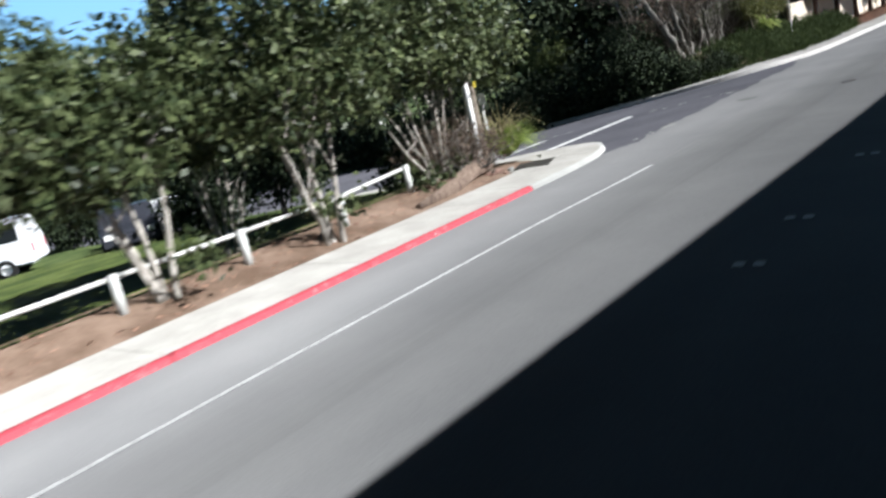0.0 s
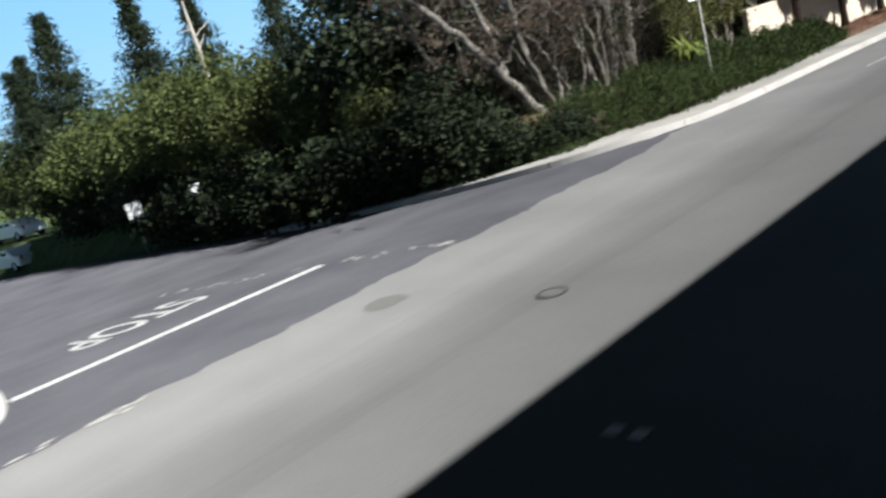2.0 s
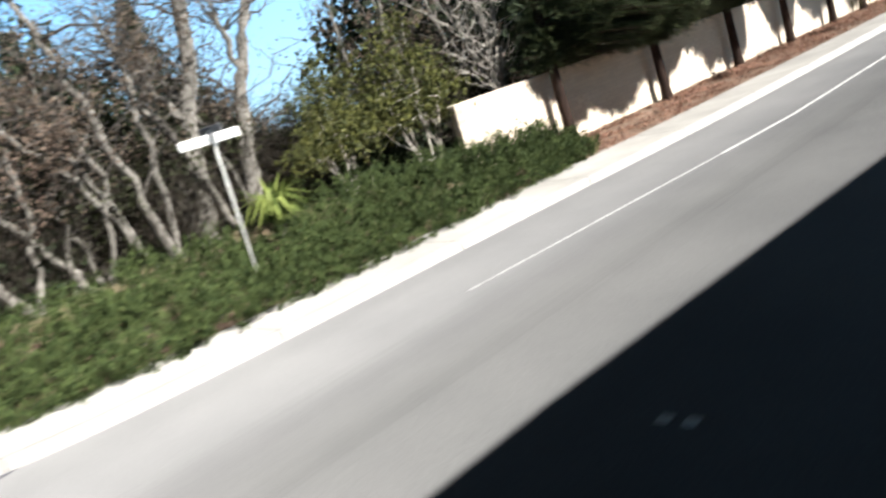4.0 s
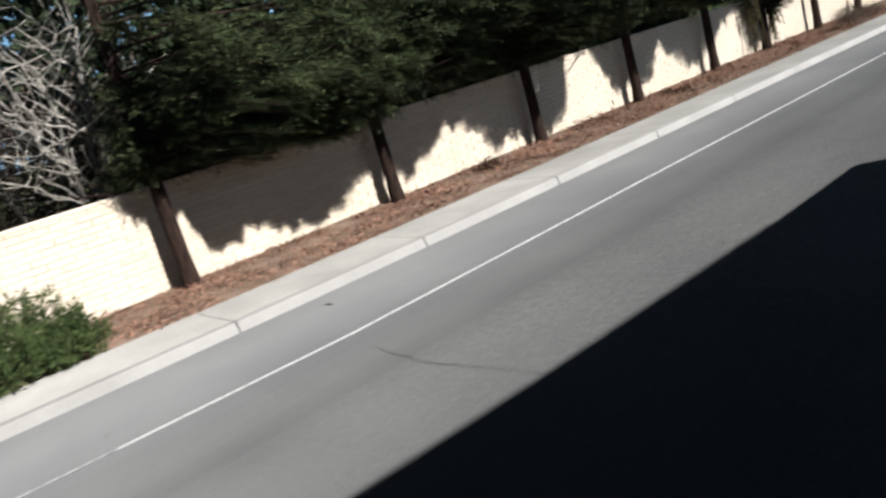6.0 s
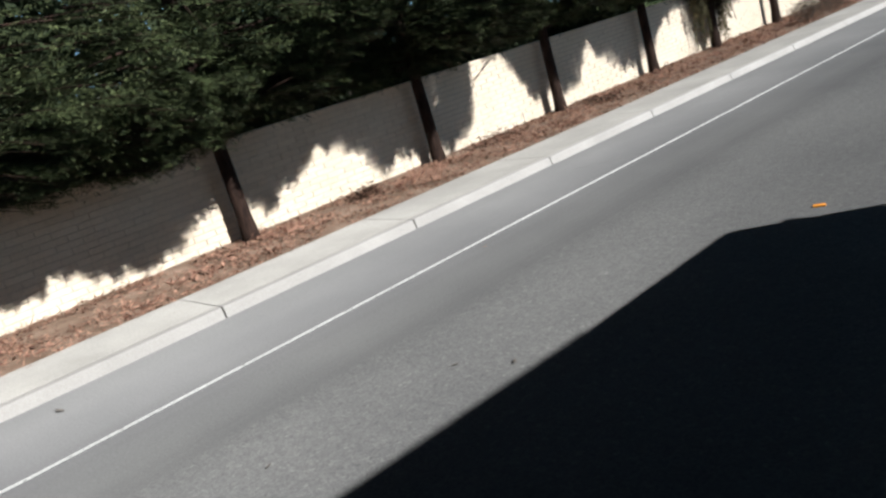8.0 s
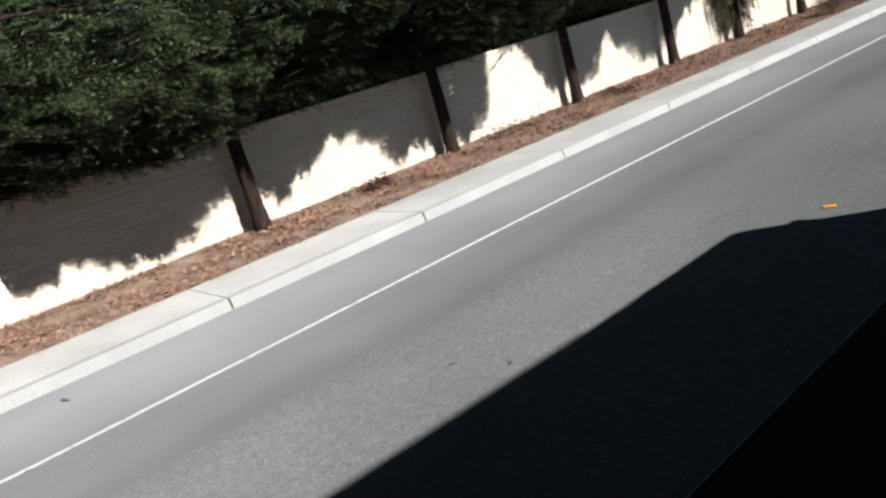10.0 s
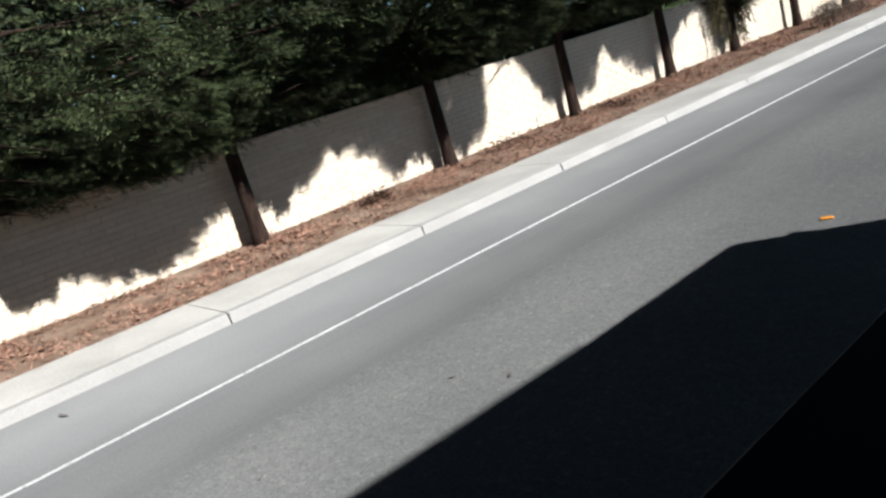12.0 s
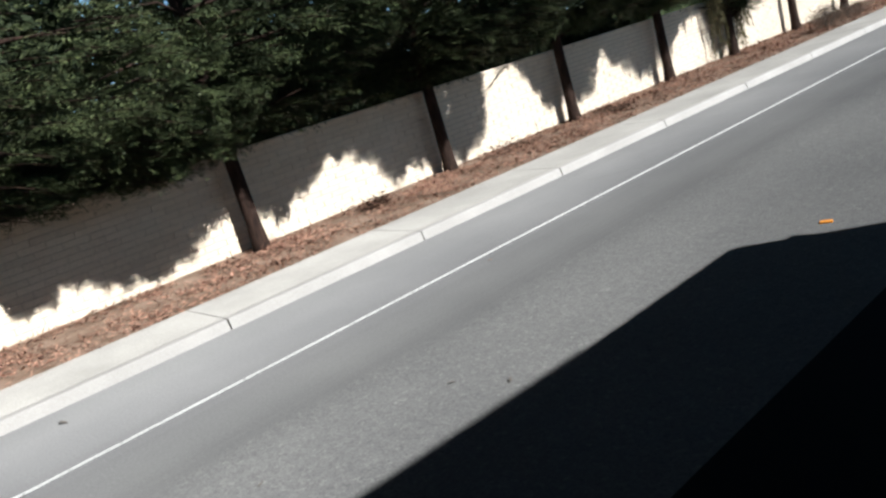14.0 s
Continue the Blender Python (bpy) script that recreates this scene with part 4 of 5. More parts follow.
# yellow-green bushes near the start of the wall
yellow = leafy_tree("bush", "yellow-green leafy bush beside the end of a wall", "bush", 51, [(0, 0, -0.3, -0.4, 1.6, 0.035), (0, 0.1, 0.2, 0.5, 1.7, 0.035), (0.1, 0, 0.1, 0.0, 1.8, 0.03)],
                    [(0, 0.1, 2.2, 0.9, 0.6), (0.1, -1.0, 1.7, 0.8, 0.45), (0, 0.6, 1.7, 0.7, 0.5), (-0.3, 0.1, 2.9, 0.7, 0.6), (0.1, -1.9, 1.5, 0.7, 0.35)], 170, 22, (0.12, 0.055), YELLOWLEAF, PALE_BARK, 0.17, group="yellow-green bushes")
put(yellow, -11.1, 39.6)
again(yellow, -12.3, 38.9, 120, 0.85)
again(yellow, -11.3, 37.6, 20, 0.7)


def spiky_clump(seed, n, length, width, lean):
    """A clump of sword-shaped leaves from one crown."""
    r = rng_of(seed)
    m = Mesh()
    for k in range(n):
        q, up_ = r.uniform(0, 2 * math.pi), r.uniform(0.35, 1.3)
        out = np.array([math.cos(q), math.sin(q), 0])
        L = length * r.uniform(0.6, 1.1)
        a_ = np.array([0, 0, 0.1]) + out * 0.06
        b_ = a_ + unit(out * lean + np.array([0, 0, up_])) * L * 0.55
        c_ = b_ + unit(out * lean * 1.8 + np.array([0, 0, up_ - 0.9])) * L * 0.5
        s_ = np.array([-out[1], out[0], 0]) * width / 2
        m.add([a_ - s_ * 0.6, a_ + s_ * 0.6, b_ + s_, b_ - s_, c_], [(0, 1, 2, 3), (3, 2, 4)])
    return m


yucca = thing("sword_leaf_plant", "bright yellow-green sword-leaved plant above the hedge", "plant")
stem = Mesh()
stem.tube([(0, 0, -0.1), (0.02, 0, 0.2), (0, 0.02, 0.4)], [0.07, 0.06, 0.05], 8)
part("stem", stem, GREY_BARK, yucca, smooth=True)
top = part("leaf_crown", spiky_clump(5, 150, 0.62, 0.045, 0.3), leaf_material("sword_leaves", (0.07, 0.11, 0.025), (0.36, 0.41, 0.12), 0.3, 0.3), yucca)
top.location = (0, 0, 0.28)
put(yucca, -10.1, 35.12, 0, 1.55)

grass = thing("ornamental_grass", "green and straw-coloured grass clump beside a post", "plant")
part("leafage", spiky_clump(6, 700, 0.85, 0.026, 0.55), leaf_material("fresh_grass", (0.22, 0.30, 0.06), (0.50, 0.58, 0.18), 0.5, 0.45), grass)
part("dry_leafage", spiky_clump(7, 80, 1.3, 0.018, 0.28), leaf_material("straw", (0.30, 0.25, 0.12), (0.5, 0.43, 0.25), 0.8, 0.2), grass, "dry straw-coloured blades")
put(grass, -10.0, 14.75, 0, 1.25)
dry = leafy_tree("dry_bush", "dry brown twiggy bush at the edge of the soil", "bush", 61, [(0, 0, -0.1, -0.5, 0.8, 0.02), (0, 0.1, 0.1, 0.3, 0.8, 0.02), (0.1, 0, 0.2, -0.1, 0.7, 0.02)], [(0, -0.2, 0.5, 0.65, 0.35), (0, 0.4, 0.45, 0.5, 0.3)], 150, 14, (0.16, 0.012), BROWNLEAF, GREY_BARK, 0.16, 30)
put(dry, -9.75, 12.6, 0, 1.25)
again(dry, -9.95, 13.2, 80, 1.1)

again(dry, -8.5, 65.4, 30, 0.75)
again(dry, -8.3, 66.6, 150, 0.6)

# low juniper hedge between the pavement and the bare trees
hedge = thing("juniper_hedge", "low spreading dark green juniper hedge along the pavement", "hedge")
r = rng_of(71)
centres = []
for k in range(3700):
    y = r.uniform(28.6, 40.9)
    front = np.interp(y, [28.5, 30, 32, 36, 41], [-9.8, -8.65, -8.08, -7.88, -8.05])
    depth = 2.8 if y < 38 else 2.2 - 0.45 * (y - 38)
    f = r.uniform(0, 1) ** 1.15
    h = (0.22 + 0.5 * math.sin(min(1, f * 2.2) * math.pi / 2)) * (0.82 + 0.42 * noise.noise((front * 1.4 - f * 3.0, y * 1.5, 0.0)) + 0.15 * math.sin(y * 0.83 + 1)) * min(1.15, 0.75 + (40.9 - y) * 1.3) * np.interp(y, [28.5, 31, 33], [0.4, 0.55, 1.0])
    x = front - f * depth
    centres.append((x, y, ground_z(x, y) + h * r.uniform(0.3, 1.0)))
centres = np.array(centres)
leafage = Mesh()
per = 30
plume = np.repeat(unit(r.normal(0, 0.55, centres.shape) + np.array([0.45, 0.0, 0.8])), per, 0)
base = np.repeat(centres, per, 0) + r.normal(0, 0.022, (len(centres) * per, 3)) + plume * r.uniform(-0.1, 0.24, (len(centres) * per, 1))
along = unit(plume + r.normal(0, 0.42, base.shape))
leafage.leaves(base, along, unit(np.cross(along, r.normal(0, 1, base.shape))), r.uniform(0.05, 0.12, len(base)), 0.021)
part("foliage", leafage, JUNIPER, hedge)
wood = Mesh()
for y in np.arange(29.5, 40.5, 0.9):
    x = np.interp(y, [28.5, 30, 32, 36, 41], [-10.2, -9.1, -8.5, -8.3, -8.5]) - 0.7
    z = ground_z(x, y)
    for k in range(4):
        limb(wood, r, (x, y, z - 0.05), (x + r.normal(0, 0.4), y + r.normal(0, 0.5), z + r.uniform(0.25, 0.5)), 0.02, 0.006)
tagged(part("branchwork", wood, GREY_BARK, hedge, smooth=True), kind="stuff")

# lawn under the trees by the car park
lawn = Mesh()
lx, ly = np.arange(-34, -9.9, 0.8), np.arange(-14, 13.6, 0.8)
lawn.add([(x, y, ground_z(x, y) + 0.012) for y in ly for x in lx], [(j * len(lx) + i, j * len(lx) + i + 1, (j + 1) * len(lx) + i + 1, (j + 1) * len(lx) + i) for j in range(len(ly) - 1) for i in range(len(lx) - 1)])
structure("lawn", lawn, LAWN, "shaded green lawn behind a white rail", "lawn", True)

# leaf litter along the wall and on the soil strip: too many to count
r = rng_of(81)
y = np.r_[r.uniform(40.5, 72, 52000), r.uniform(-4, 13, 1600)]
x = np.where(y > 30, -7.8 - r.uniform(0, 1, len(y)) ** 0.75 * 2.55, -8.85 - r.uniform(0, 1, len(y)) * 0.9)
heap = np.array([noise.noise((a_ * 1.1, b_ * 1.1, 0.0)) + 0.5 * noise.noise((a_ * 3.1, b_ * 3.1, 4.0)) for a_, b_ in zip(x, y)])
thin = np.clip((-7.75 - x) / 0.6, 0.02, 1.0)
keep = (heap + r.normal(0, 0.22, len(y)) > -0.12) & (r.uniform(0, 1, len(y)) < thin)
x, y, heap = x[keep], y[keep], heap[keep]
n = len(y)
z = np.array([max(ground_z(a_, b_), 0.157 if a_ > -7.9 else -1.0) for a_, b_ in zip(x, y)]) + r.uniform(0.003, 0.03, n) + np.clip(heap, 0, 1) * 0.06
along = unit(np.c_[r.normal(0, 1, n), r.normal(0, 1, n), r.normal(0, 0.3, n)])
twiggy = r.uniform(0, 1, n) < 0.45
litter = Mesh().leaves(np.c_[x, y, z], along, unit(np.cross(along, np.c_[r.normal(0, 0.4, (n, 2)), np.ones(n)])), np.where(twiggy, r.uniform(0.10, 0.24, n), r.uniform(0.04, 0.12, n)), np.where(twiggy, r.uniform(0.008, 0.018, n), r.uniform(0.014, 0.045, n)), 0.2)
structure("leaf_litter", litter, LITTER, "fallen red-brown redwood sprays on soil along the wall", "leaf litter", kind="stuff")


# ---- street furniture and things ----
def rail_fence():
    t = thing("rail_fence", "low fence of white-painted rail on short posts", "fence")
    ys_ = [-5.0, -3.0, -1.0, 1.0, 3.0, 5.0, 7.0, 9.0, 11.1]
    xs_ = [-9.6, -9.6, -9.58, -9.55, -9.5, -9.48, -9.45, -9.42, -9.75]
    for x, y in zip(xs_, ys_):
        g = ground_z(x, y)
        p = Mesh().tube([(x, y, g - 0.1), (x, y, g + 0.5)], [0.06, 0.055], 10)
        part("post", p, WHITE_RAIL, t, smooth=True)
    for (x0, y0), (x1, y1) in zip(list(zip(xs_, ys_))[:-1], list(zip(xs_, ys_))[1:]):
        z0, z1 = ground_z(x0, y0) + 0.44, ground_z(x1, y1) + 0.44
        part("rail", Mesh().tube([(x0 - 0.07, y0, z0), ((x0 + x1) / 2 - 0.07, (y0 + y1) / 2, (z0 + z1) / 2), (x1 - 0.07, y1, z1)], [0.034, 0.034, 0.034], 8), WHITE_RAIL, t, smooth=True)


rail_fence()

# old wooden post with a pale sunlit face at the corner
post = thing("wooden_post", "weathered wooden utility post with pale face and yellow tag", "post", (-9.85, 13.65, 0.2), 0)
part("pole", Mesh().tube([(0, 0, -0.2), (0, 0, 0.8), (-0.02, 0.02, 1.9), (-0.02, 0.02, 2.15)], [0.135, 0.125, 0.12, 0.118], 12), WOOD, post, smooth=True)
part("guard", Mesh().box(-0.02, -0.2, 0.1, 0.09, -0.09, 1.75, 0.015), SIGN_WHITE, post, "white moulding down the pole")
part("tag", Mesh().box(0.06, 0.06, 1.6, 0.12, 0.11, 1.74, 0.01), YELLOW, post, "yellow plastic tag")

# street name sign on its pole
sign = thing("street_sign", "white street name sign on a slim steel pole in a hedge", "sign", (-8.85, 33.72, 0.07))
part("pole", Mesh().tube([(0, 0, -0.1), (0, 0.03, 1.2), (0, 0.06, 2.45)], [0.017, 0.017, 0.017], 10), SIGN_POLE, sign, smooth=True)
blade = part("blade", Mesh().box(-0.012, -0.44, 2.32, 0.012, 0.48, 2.45, 0.008), SIGN_WHITE, sign, "white name blade")
for k in range(3):
    part("print", Mesh().box(0.0125, -0.36 + 0.27 * k, 2.345, 0.0145, -0.36 + 0.27 * k + 0.2, 2.415), SIGN_GREEN, blade, "dark lettering as bars")
# the shade on this blade is put into its dark grey colour
cross = part("blade", Mesh().box(-0.3, 0.05, 2.455, 0.3, 0.074, 2.55, 0.008), SIGN_BACK, sign, "second name blade seen edge-on, in shade")
part("bracket", Mesh().box(-0.03, 0.03, 2.28, 0.03, 0.10, 2.5, 0.01), STEEL, sign)

# small white sign by the side street
small = thing("small_sign", "small white sign on a post beside the side street", "sign", (-31.2, 28.7, street_z(-31.2)), -30)
part("pole", Mesh().tube([(0, 0, -0.1), (0, 0, 2.1)], [0.035, 0.03], 8), SIGN_BACK, small, smooth=True)
part("plate", Mesh().box(0.03, -0.3, 1.55, 0.055, 0.3, 2.2, 0.01), SIGN_WHITE, small, "plain white plate")


shaded = thing("small_sign", "small white notice under dark trees by the side street", "sign", (-26.0, 28.75, street_z(-26.0)), -30)
part("pole", Mesh().tube([(0, 0, -0.1), (0, 0, 2.2)], [0.028, 0.025], 8), SIGN_BACK, shaded, smooth=True)
part("plate", Mesh().box(0.03, -0.16, 1.8, 0.05, 0.16, 2.2, 0.01), SIGN_WHITE, shaded, "plain white plate")
corner = thing("small_sign", "white tilted notice box behind a grass clump", "sign", (-10.9, 15.5, 0.0), -25)
part("pole", Mesh().tube([(0, 0, -0.2), (0, 0, 1.5)], [0.03, 0.03], 8), SIGN_POLE, corner, smooth=True)
part("plate", Mesh().box(0.02, -0.09, 1.36, 0.06, 0.09, 1.6, 0.012), SIGN_WHITE, corner, "plain white plate")


def wheel(t, x, y, rad, width):
    w = part("wheel", Mesh().lathe([(rad * 0.55, -width / 2), (rad * 0.96, -width / 2), (rad, -width / 2 + 0.03), (rad, width / 2 - 0.03), (rad * 0.96, width / 2), (rad * 0.55, width / 2)]), RUBBER, t, "black tyre", True)
    w.matrix_basis = pose(x, y, rad, 0, 90, 0)
    part("rim", Mesh().lathe([(0.0, -width / 2 + 0.03), (rad * 0.5, -width / 2 + 0.03), (rad * 0.56, -width / 2), (rad * 0.56, width / 2), (rad * 0.5, width / 2 - 0.03), (0, width / 2 - 0.03)]), STEEL, w, "steel rim", True)


def car(name, label, at, turn, paint, length, width, outline, glass):
    """A parked vehicle: side outline drawn out across its width and rounded, with windows, lamps and wheels."""
    t = thing(name, label, "car", at, turn)
    bm = bmesh.new()
    faces = []
    for sx_ in (-1, 1):
        faces.append(bm.faces.new([bm.verts.new((sx_ * width / 2 * (1 - 0.10 * max(0, z - 0.95)), y * length, z)) for y, z in outline]))
    a_, b_ = faces
    n_ = len(outline)
    va, vb = list(a_.verts), list(b_.verts)
    for i in range(n_):
        bm.faces.new([va[i], va[(i + 1) % n_], vb[(i + 1) % n_], vb[i]])
    bmesh.ops.recalc_face_normals(bm, faces=bm.faces)
    bmesh.ops.bevel(bm, geom=bm.edges, offset=0.06, segments=2, affect="EDGES")
    me = bpy.data.meshes.new("body")
    bm.to_mesh(me)
    bm.free()
    me.materials.append(paint)
    part("body", me, paint, t)
    for sx_ in (-1, 1):
        for y0, y1, z0, z1 in glass:
            x_ = sx_ * width / 2 * (1 - 0.10 * ((z0 + z1) / 2 - 0.95)) + sx_ * 0.004
            part("side_window", Mesh().box(min(x_, x_ - sx_ * 0.05), y0 * length, z0, max(x_, x_ - sx_ * 0.05), y1 * length, z1, 0.02), GLASS_DARK, t)
    for y_ in (0.31, -0.31):
        for sx_ in (-1, 1):
            wheel(t, sx_ * (width / 2 - 0.1), y_ * length, 0.33, 0.22)
    for sx_ in (-1, 1):
        part("headlight", Mesh().box(sx_ * width * 0.36 - 0.14, length * 0.5 - 0.05, 0.62, sx_ * width * 0.36 + 0.14, length * 0.5 + 0.012, 0.8, 0.03), SIGN_WHITE, t)
        part("tail_lamp", Mesh().box(sx_ * width * 0.4 - 0.08, -length * 0.5 - 0.012, 0.7, sx_ * width * 0.4 + 0.08, -length * 0.5 + 0.05, 1.0, 0.02), RED_PAINT, t)
    return t


VAN = [(-0.5, 0.35), (-0.5, 1.0), (-0.47, 1.75), (-0.43, 1.9), (0.18, 1.9), (0.27, 1.75), (0.36, 1.12), (0.48, 0.98), (0.5, 0.8), (0.5, 0.35)]
SEDAN = [(-0.5, 0.35), (-0.5, 0.85), (-0.36, 0.95), (-0.22, 1.4), (0.08, 1.42), (0.24, 0.98), (0.47, 0.82), (0.5, 0.7), (0.5, 0.35)]
car("parked_van", "white parked van beyond a lawn", (-29.15, 10.6, ground_z(-29.15, 10.6)), 140, VAN_WHITE, 4.9, 1.9, VAN, [(-0.44, -0.2, 1.15, 1.65), (-0.17, 0.03, 1.15, 1.65), (0.06, 0.22, 1.15, 1.6)])
for x, y, turn, paint, label in [(-25.2, 14.4, -120, CAR_DARK, "dark parked car beyond the fence"), (-27.5, 17.0, 65, VAN_WHITE, "white parked car beyond the fence"), (-55, 30.9, 100, VAN_WHITE, "white parked car far down the side street"), (-60, 33.2, 100, VAN_WHITE, "white parked car far down the side street")]:
    car("parked_car", label, (x, y, ground_z(x, y)), turn, paint, 4.5, 1.8, SEDAN, [(-0.2, -0.04, 0.98, 1.3), (-0.02, 0.14, 0.98, 1.3)])


# reflective raised markers between the lanes, two by two
def marker(seed):
    return Mesh().box(-0.05, -0.05, 0.0, 0.05, 0.05, 0.018, 0.008)


pair = marker(0).data("road_marker", plain("worn_marker", (0.42, 0.42, 0.40), 0.6, 0.0, 0.5))
for y in (6.9, 8.4, 11.4, 14.7, 18.1, 32.0, 36.3, 38.0):
    for dx in (-0.09, 0.09):
        m_ = tagged(new("road_marker", pair), "small white raised road marker on grey asphalt", "road marker", "raised markers along the lane line")
        m_.location = (np.interp(y, [6.9, 40], [-2.42, -1.5]) + dx, y, 0.0)

# iron covers and litter on the road
for x, y, rad in [(-4.31, 20.38, 0.15)]:
    cover = thing("valve_cover", "small round iron valve cover set in the road", "valve cover", (x, y, 0))
    part("ring", Mesh().lathe([(rad, 0.002), (rad, 0.014), (rad * 0.86, 0.014), (rad * 0.86, 0.002)]), IRON, cover, smooth=False)
    part("lid", Mesh().lathe([(rad * 0.85, 0.002), (rad * 0.85, 0.009), (0.0, 0.009)]), ASPHALT, cover)
for x, y, rad, label in [(-6.5, 20.1, 0.26, "faint round asphalt patch over an old cover"), (-2.2, 27.1, 0.5, "round dark asphalt patch with an iron cover in the lane")]:
    hole = thing("road_patch", label, "road patch", (x, y, 0))
    q = rng_of(int(rad * 100))
    ring_r = rad * (1 + q.normal(0, 0.035, 28))
    turn_ = np.arange(28) * 2 * math.pi / 28
    part("patch", Mesh().add([(ring_r[i] * math.cos(turn_[i]), ring_r[i] * math.sin(turn_[i]), 0.0045) for i in range(28)], [tuple(range(28))]), DARK_ASPHALT if rad > 0.4 else PATCH_ASPHALT, hole)
    if rad > 0.4:
        part("cover", Mesh().lathe([(0.29, 0.004), (0.29, 0.012), (0.26, 0.014), (0.255, 0.009), (0.0, 0.009)], sides=28), IRON, hole, "round iron cover")
peel = thing("orange_peel", "small orange piece of litter on the asphalt", "litter", (-1.36, 48.53, 0.0), 20)
part("shard", Mesh().box(-0.058, -0.026, 0.0, 0.058, 0.026, 0.02, 0.008), ORANGE, peel)
# dark sheet laid where the shadow beside the post falls on the pavement
shadow_sheet = thing("covered_patch", "dark flat sheet standing in for a shadow on the pavement", "utility cover", (-8.72, 13.72, 0.103), 20)
part("lid", Mesh().box(-0.36, -0.42, -0.02, 0.36, 0.42, 0.006, 0.004), IRON, shadow_sheet)

# fallen branch, stones and stray leaves
LOG_BARK = bark_material("brown_dead_bark", (0.11, 0.077, 0.06), (0.27, 0.20, 0.155))
log = thing("fallen_branch", "dead grey-brown branch lying along the pavement edge", "branch")
r = rng_of(111)
wood = Mesh()
wood.tube([(-8.95, 10.3, 0.16), (-9.02, 11.1, 0.2), (-9.1, 11.6, 0.23), (-9.2, 12.2, 0.33), (-9.35, 12.8, 0.34), (-9.5, 13.3, 0.3)], [0.06, 0.11, 0.15, 0.155, 0.16, 0.12], 11)
part("stem", wood, LOG_BARK, log, "thick weathered grey-brown stem", smooth=True)
for k in range(16):
    y = r.uniform(11.6, 13.0)
    twig = Mesh()
    limb(twig, r, (-9.15, y, 0.34), (-9.2 + r.normal(0, 0.35), y + r.normal(0.1, 0.5), r.uniform(0.5, 1.1)), 0.018, 0.004)
    part("twig", twig, GREY_BARK, log, smooth=True)


def stone(seed, size):
    """A lumpy broken stone."""
    q = rng_of(seed)
    bm = bmesh.new()
    bmesh.ops.create_icosphere(bm, subdivisions=2, radius=size)
    for v in bm.verts:
        v.co *= 1 + 0.35 * noise.noise(v.co * (1.3 / size) + Vector((seed, 0, 0)))
        v.co.z *= 0.65
    me = bpy.data.meshes.new("stone")
    bm.to_mesh(me)
    bm.free()
    me.materials.append(OLD_CONCRETE if q.random() < 0.5 else BROWN_STONE)
    return me


BROWN_STONE = two_scale("brown_stone", (0.16, 0.09, 0.07), (0.36, 0.24, 0.19), 6.0, 40.0)
for k, (x, y, size) in enumerate([(-9.25, 13.2, 0.11), (-9.42, 13.38, 0.09), (-9.1, 13.45, 0.07), (-9.5, 13.1, 0.12), (-9.2, 12.95, 0.06), (-9.0, 13.1, 0.05)]):
    ob = tagged(new("stone", stone(k + 1, size)), "small rough brown stone at the foot of a post", "stone", "stones by the post")
    ob.location = (x, y, ground_z(x, y) + size * 0.35)
for k, (x, y) in enumerate([(-2.62, 44.89), (-4.75, 47.4), (-2.15, 45.0), (-5.9, 42.0), (-6.17, 42.96), (-5.6, 39.9), (-2.9, 43.3)]):
    q = rng_of(200 + k)
    m = Mesh().leaves(np.array([[0, 0, 0.006]]), np.array([[1.0, 0, 0.1]]), np.array([[0, 1.0, 0.15]]), 0.17 if k == 4 else 0.085, 0.055 if k == 4 else 0.035)
    ob = tagged(new("fallen_leaf", m.data("fallen_leaf", BROWNLEAF if k % 2 else GREY_BARK)), "small dry brown leaf on the asphalt", "leaf", "stray leaves on the road")
    ob.matrix_basis = pose(x, y, 0.002, 0, 0, q.uniform(0, 360))
for k, (x, y, sc) in enumerate([(-9.7, 53.1, 1.5), (-9.7, 49.6, 0.8), (-9.2, 56.2, 0.9)]):
    heap = thing("twig_heap", "small heap of dead brown redwood twigs on the soil", "twigs", (x, y, ground_z(x, y)), 40 * k, "twig heaps along the wall")
    q = rng_of(300 + k)
    m = Mesh()
    n = 260
    base = q.normal(0, 1, (n, 3)) * np.array([0.16, 0.32, 0.05]) * sc + np.array([0, 0, 0.07])
    along = unit(q.normal(0, 1, (n, 3)) * np.array([1, 1, 0.35]))
    m.leaves(base, along, unit(np.cross(along, q.normal(0, 1, (n, 3)))), q.uniform(0.08, 0.25, n), 0.02)
    tagged(part("litter", m, TWIG, heap), kind="stuff")

# thin cracks in the asphalt
def crack(seed, x0, y0, x1, y1, width, wander=0.045):
    q = rng_of(seed)
    m = Mesh()
    n = max(8, int(math.hypot(x1 - x0, y1 - y0) / 0.09))
    d = unit(np.array([x1 - x0, y1 - y0]))
    off = np.cumsum(q.normal(0, wander, n)) + q.normal(0, wander * 0.4, n)
    off -= np.linspace(off[0], off[-1], n)
    pts = np.c_[np.linspace(x0, x1, n) - d[1] * off, np.linspace(y0, y1, n) + d[0] * off]
    w = width * q.uniform(0.25, 1.0, n) * np.r_[0.2, np.ones(n - 2), 0.2]
    for i in range(n - 1):
        quad = [(pts[i] + (-d[1] * w[i], d[0] * w[i])), (pts[i] - (-d[1] * w[i], d[0] * w[i])), (pts[i + 1] - (-d[1] * w[i + 1], d[0] * w[i + 1])), (pts[i + 1] + (-d[1] * w[i + 1], d[0] * w[i + 1]))]
        m.quads([(x, y, street_z(x) + 0.008) for x, y in quad])
    return structure("road_crack", m, IRON, "thin dark crack in the asphalt", "crack")


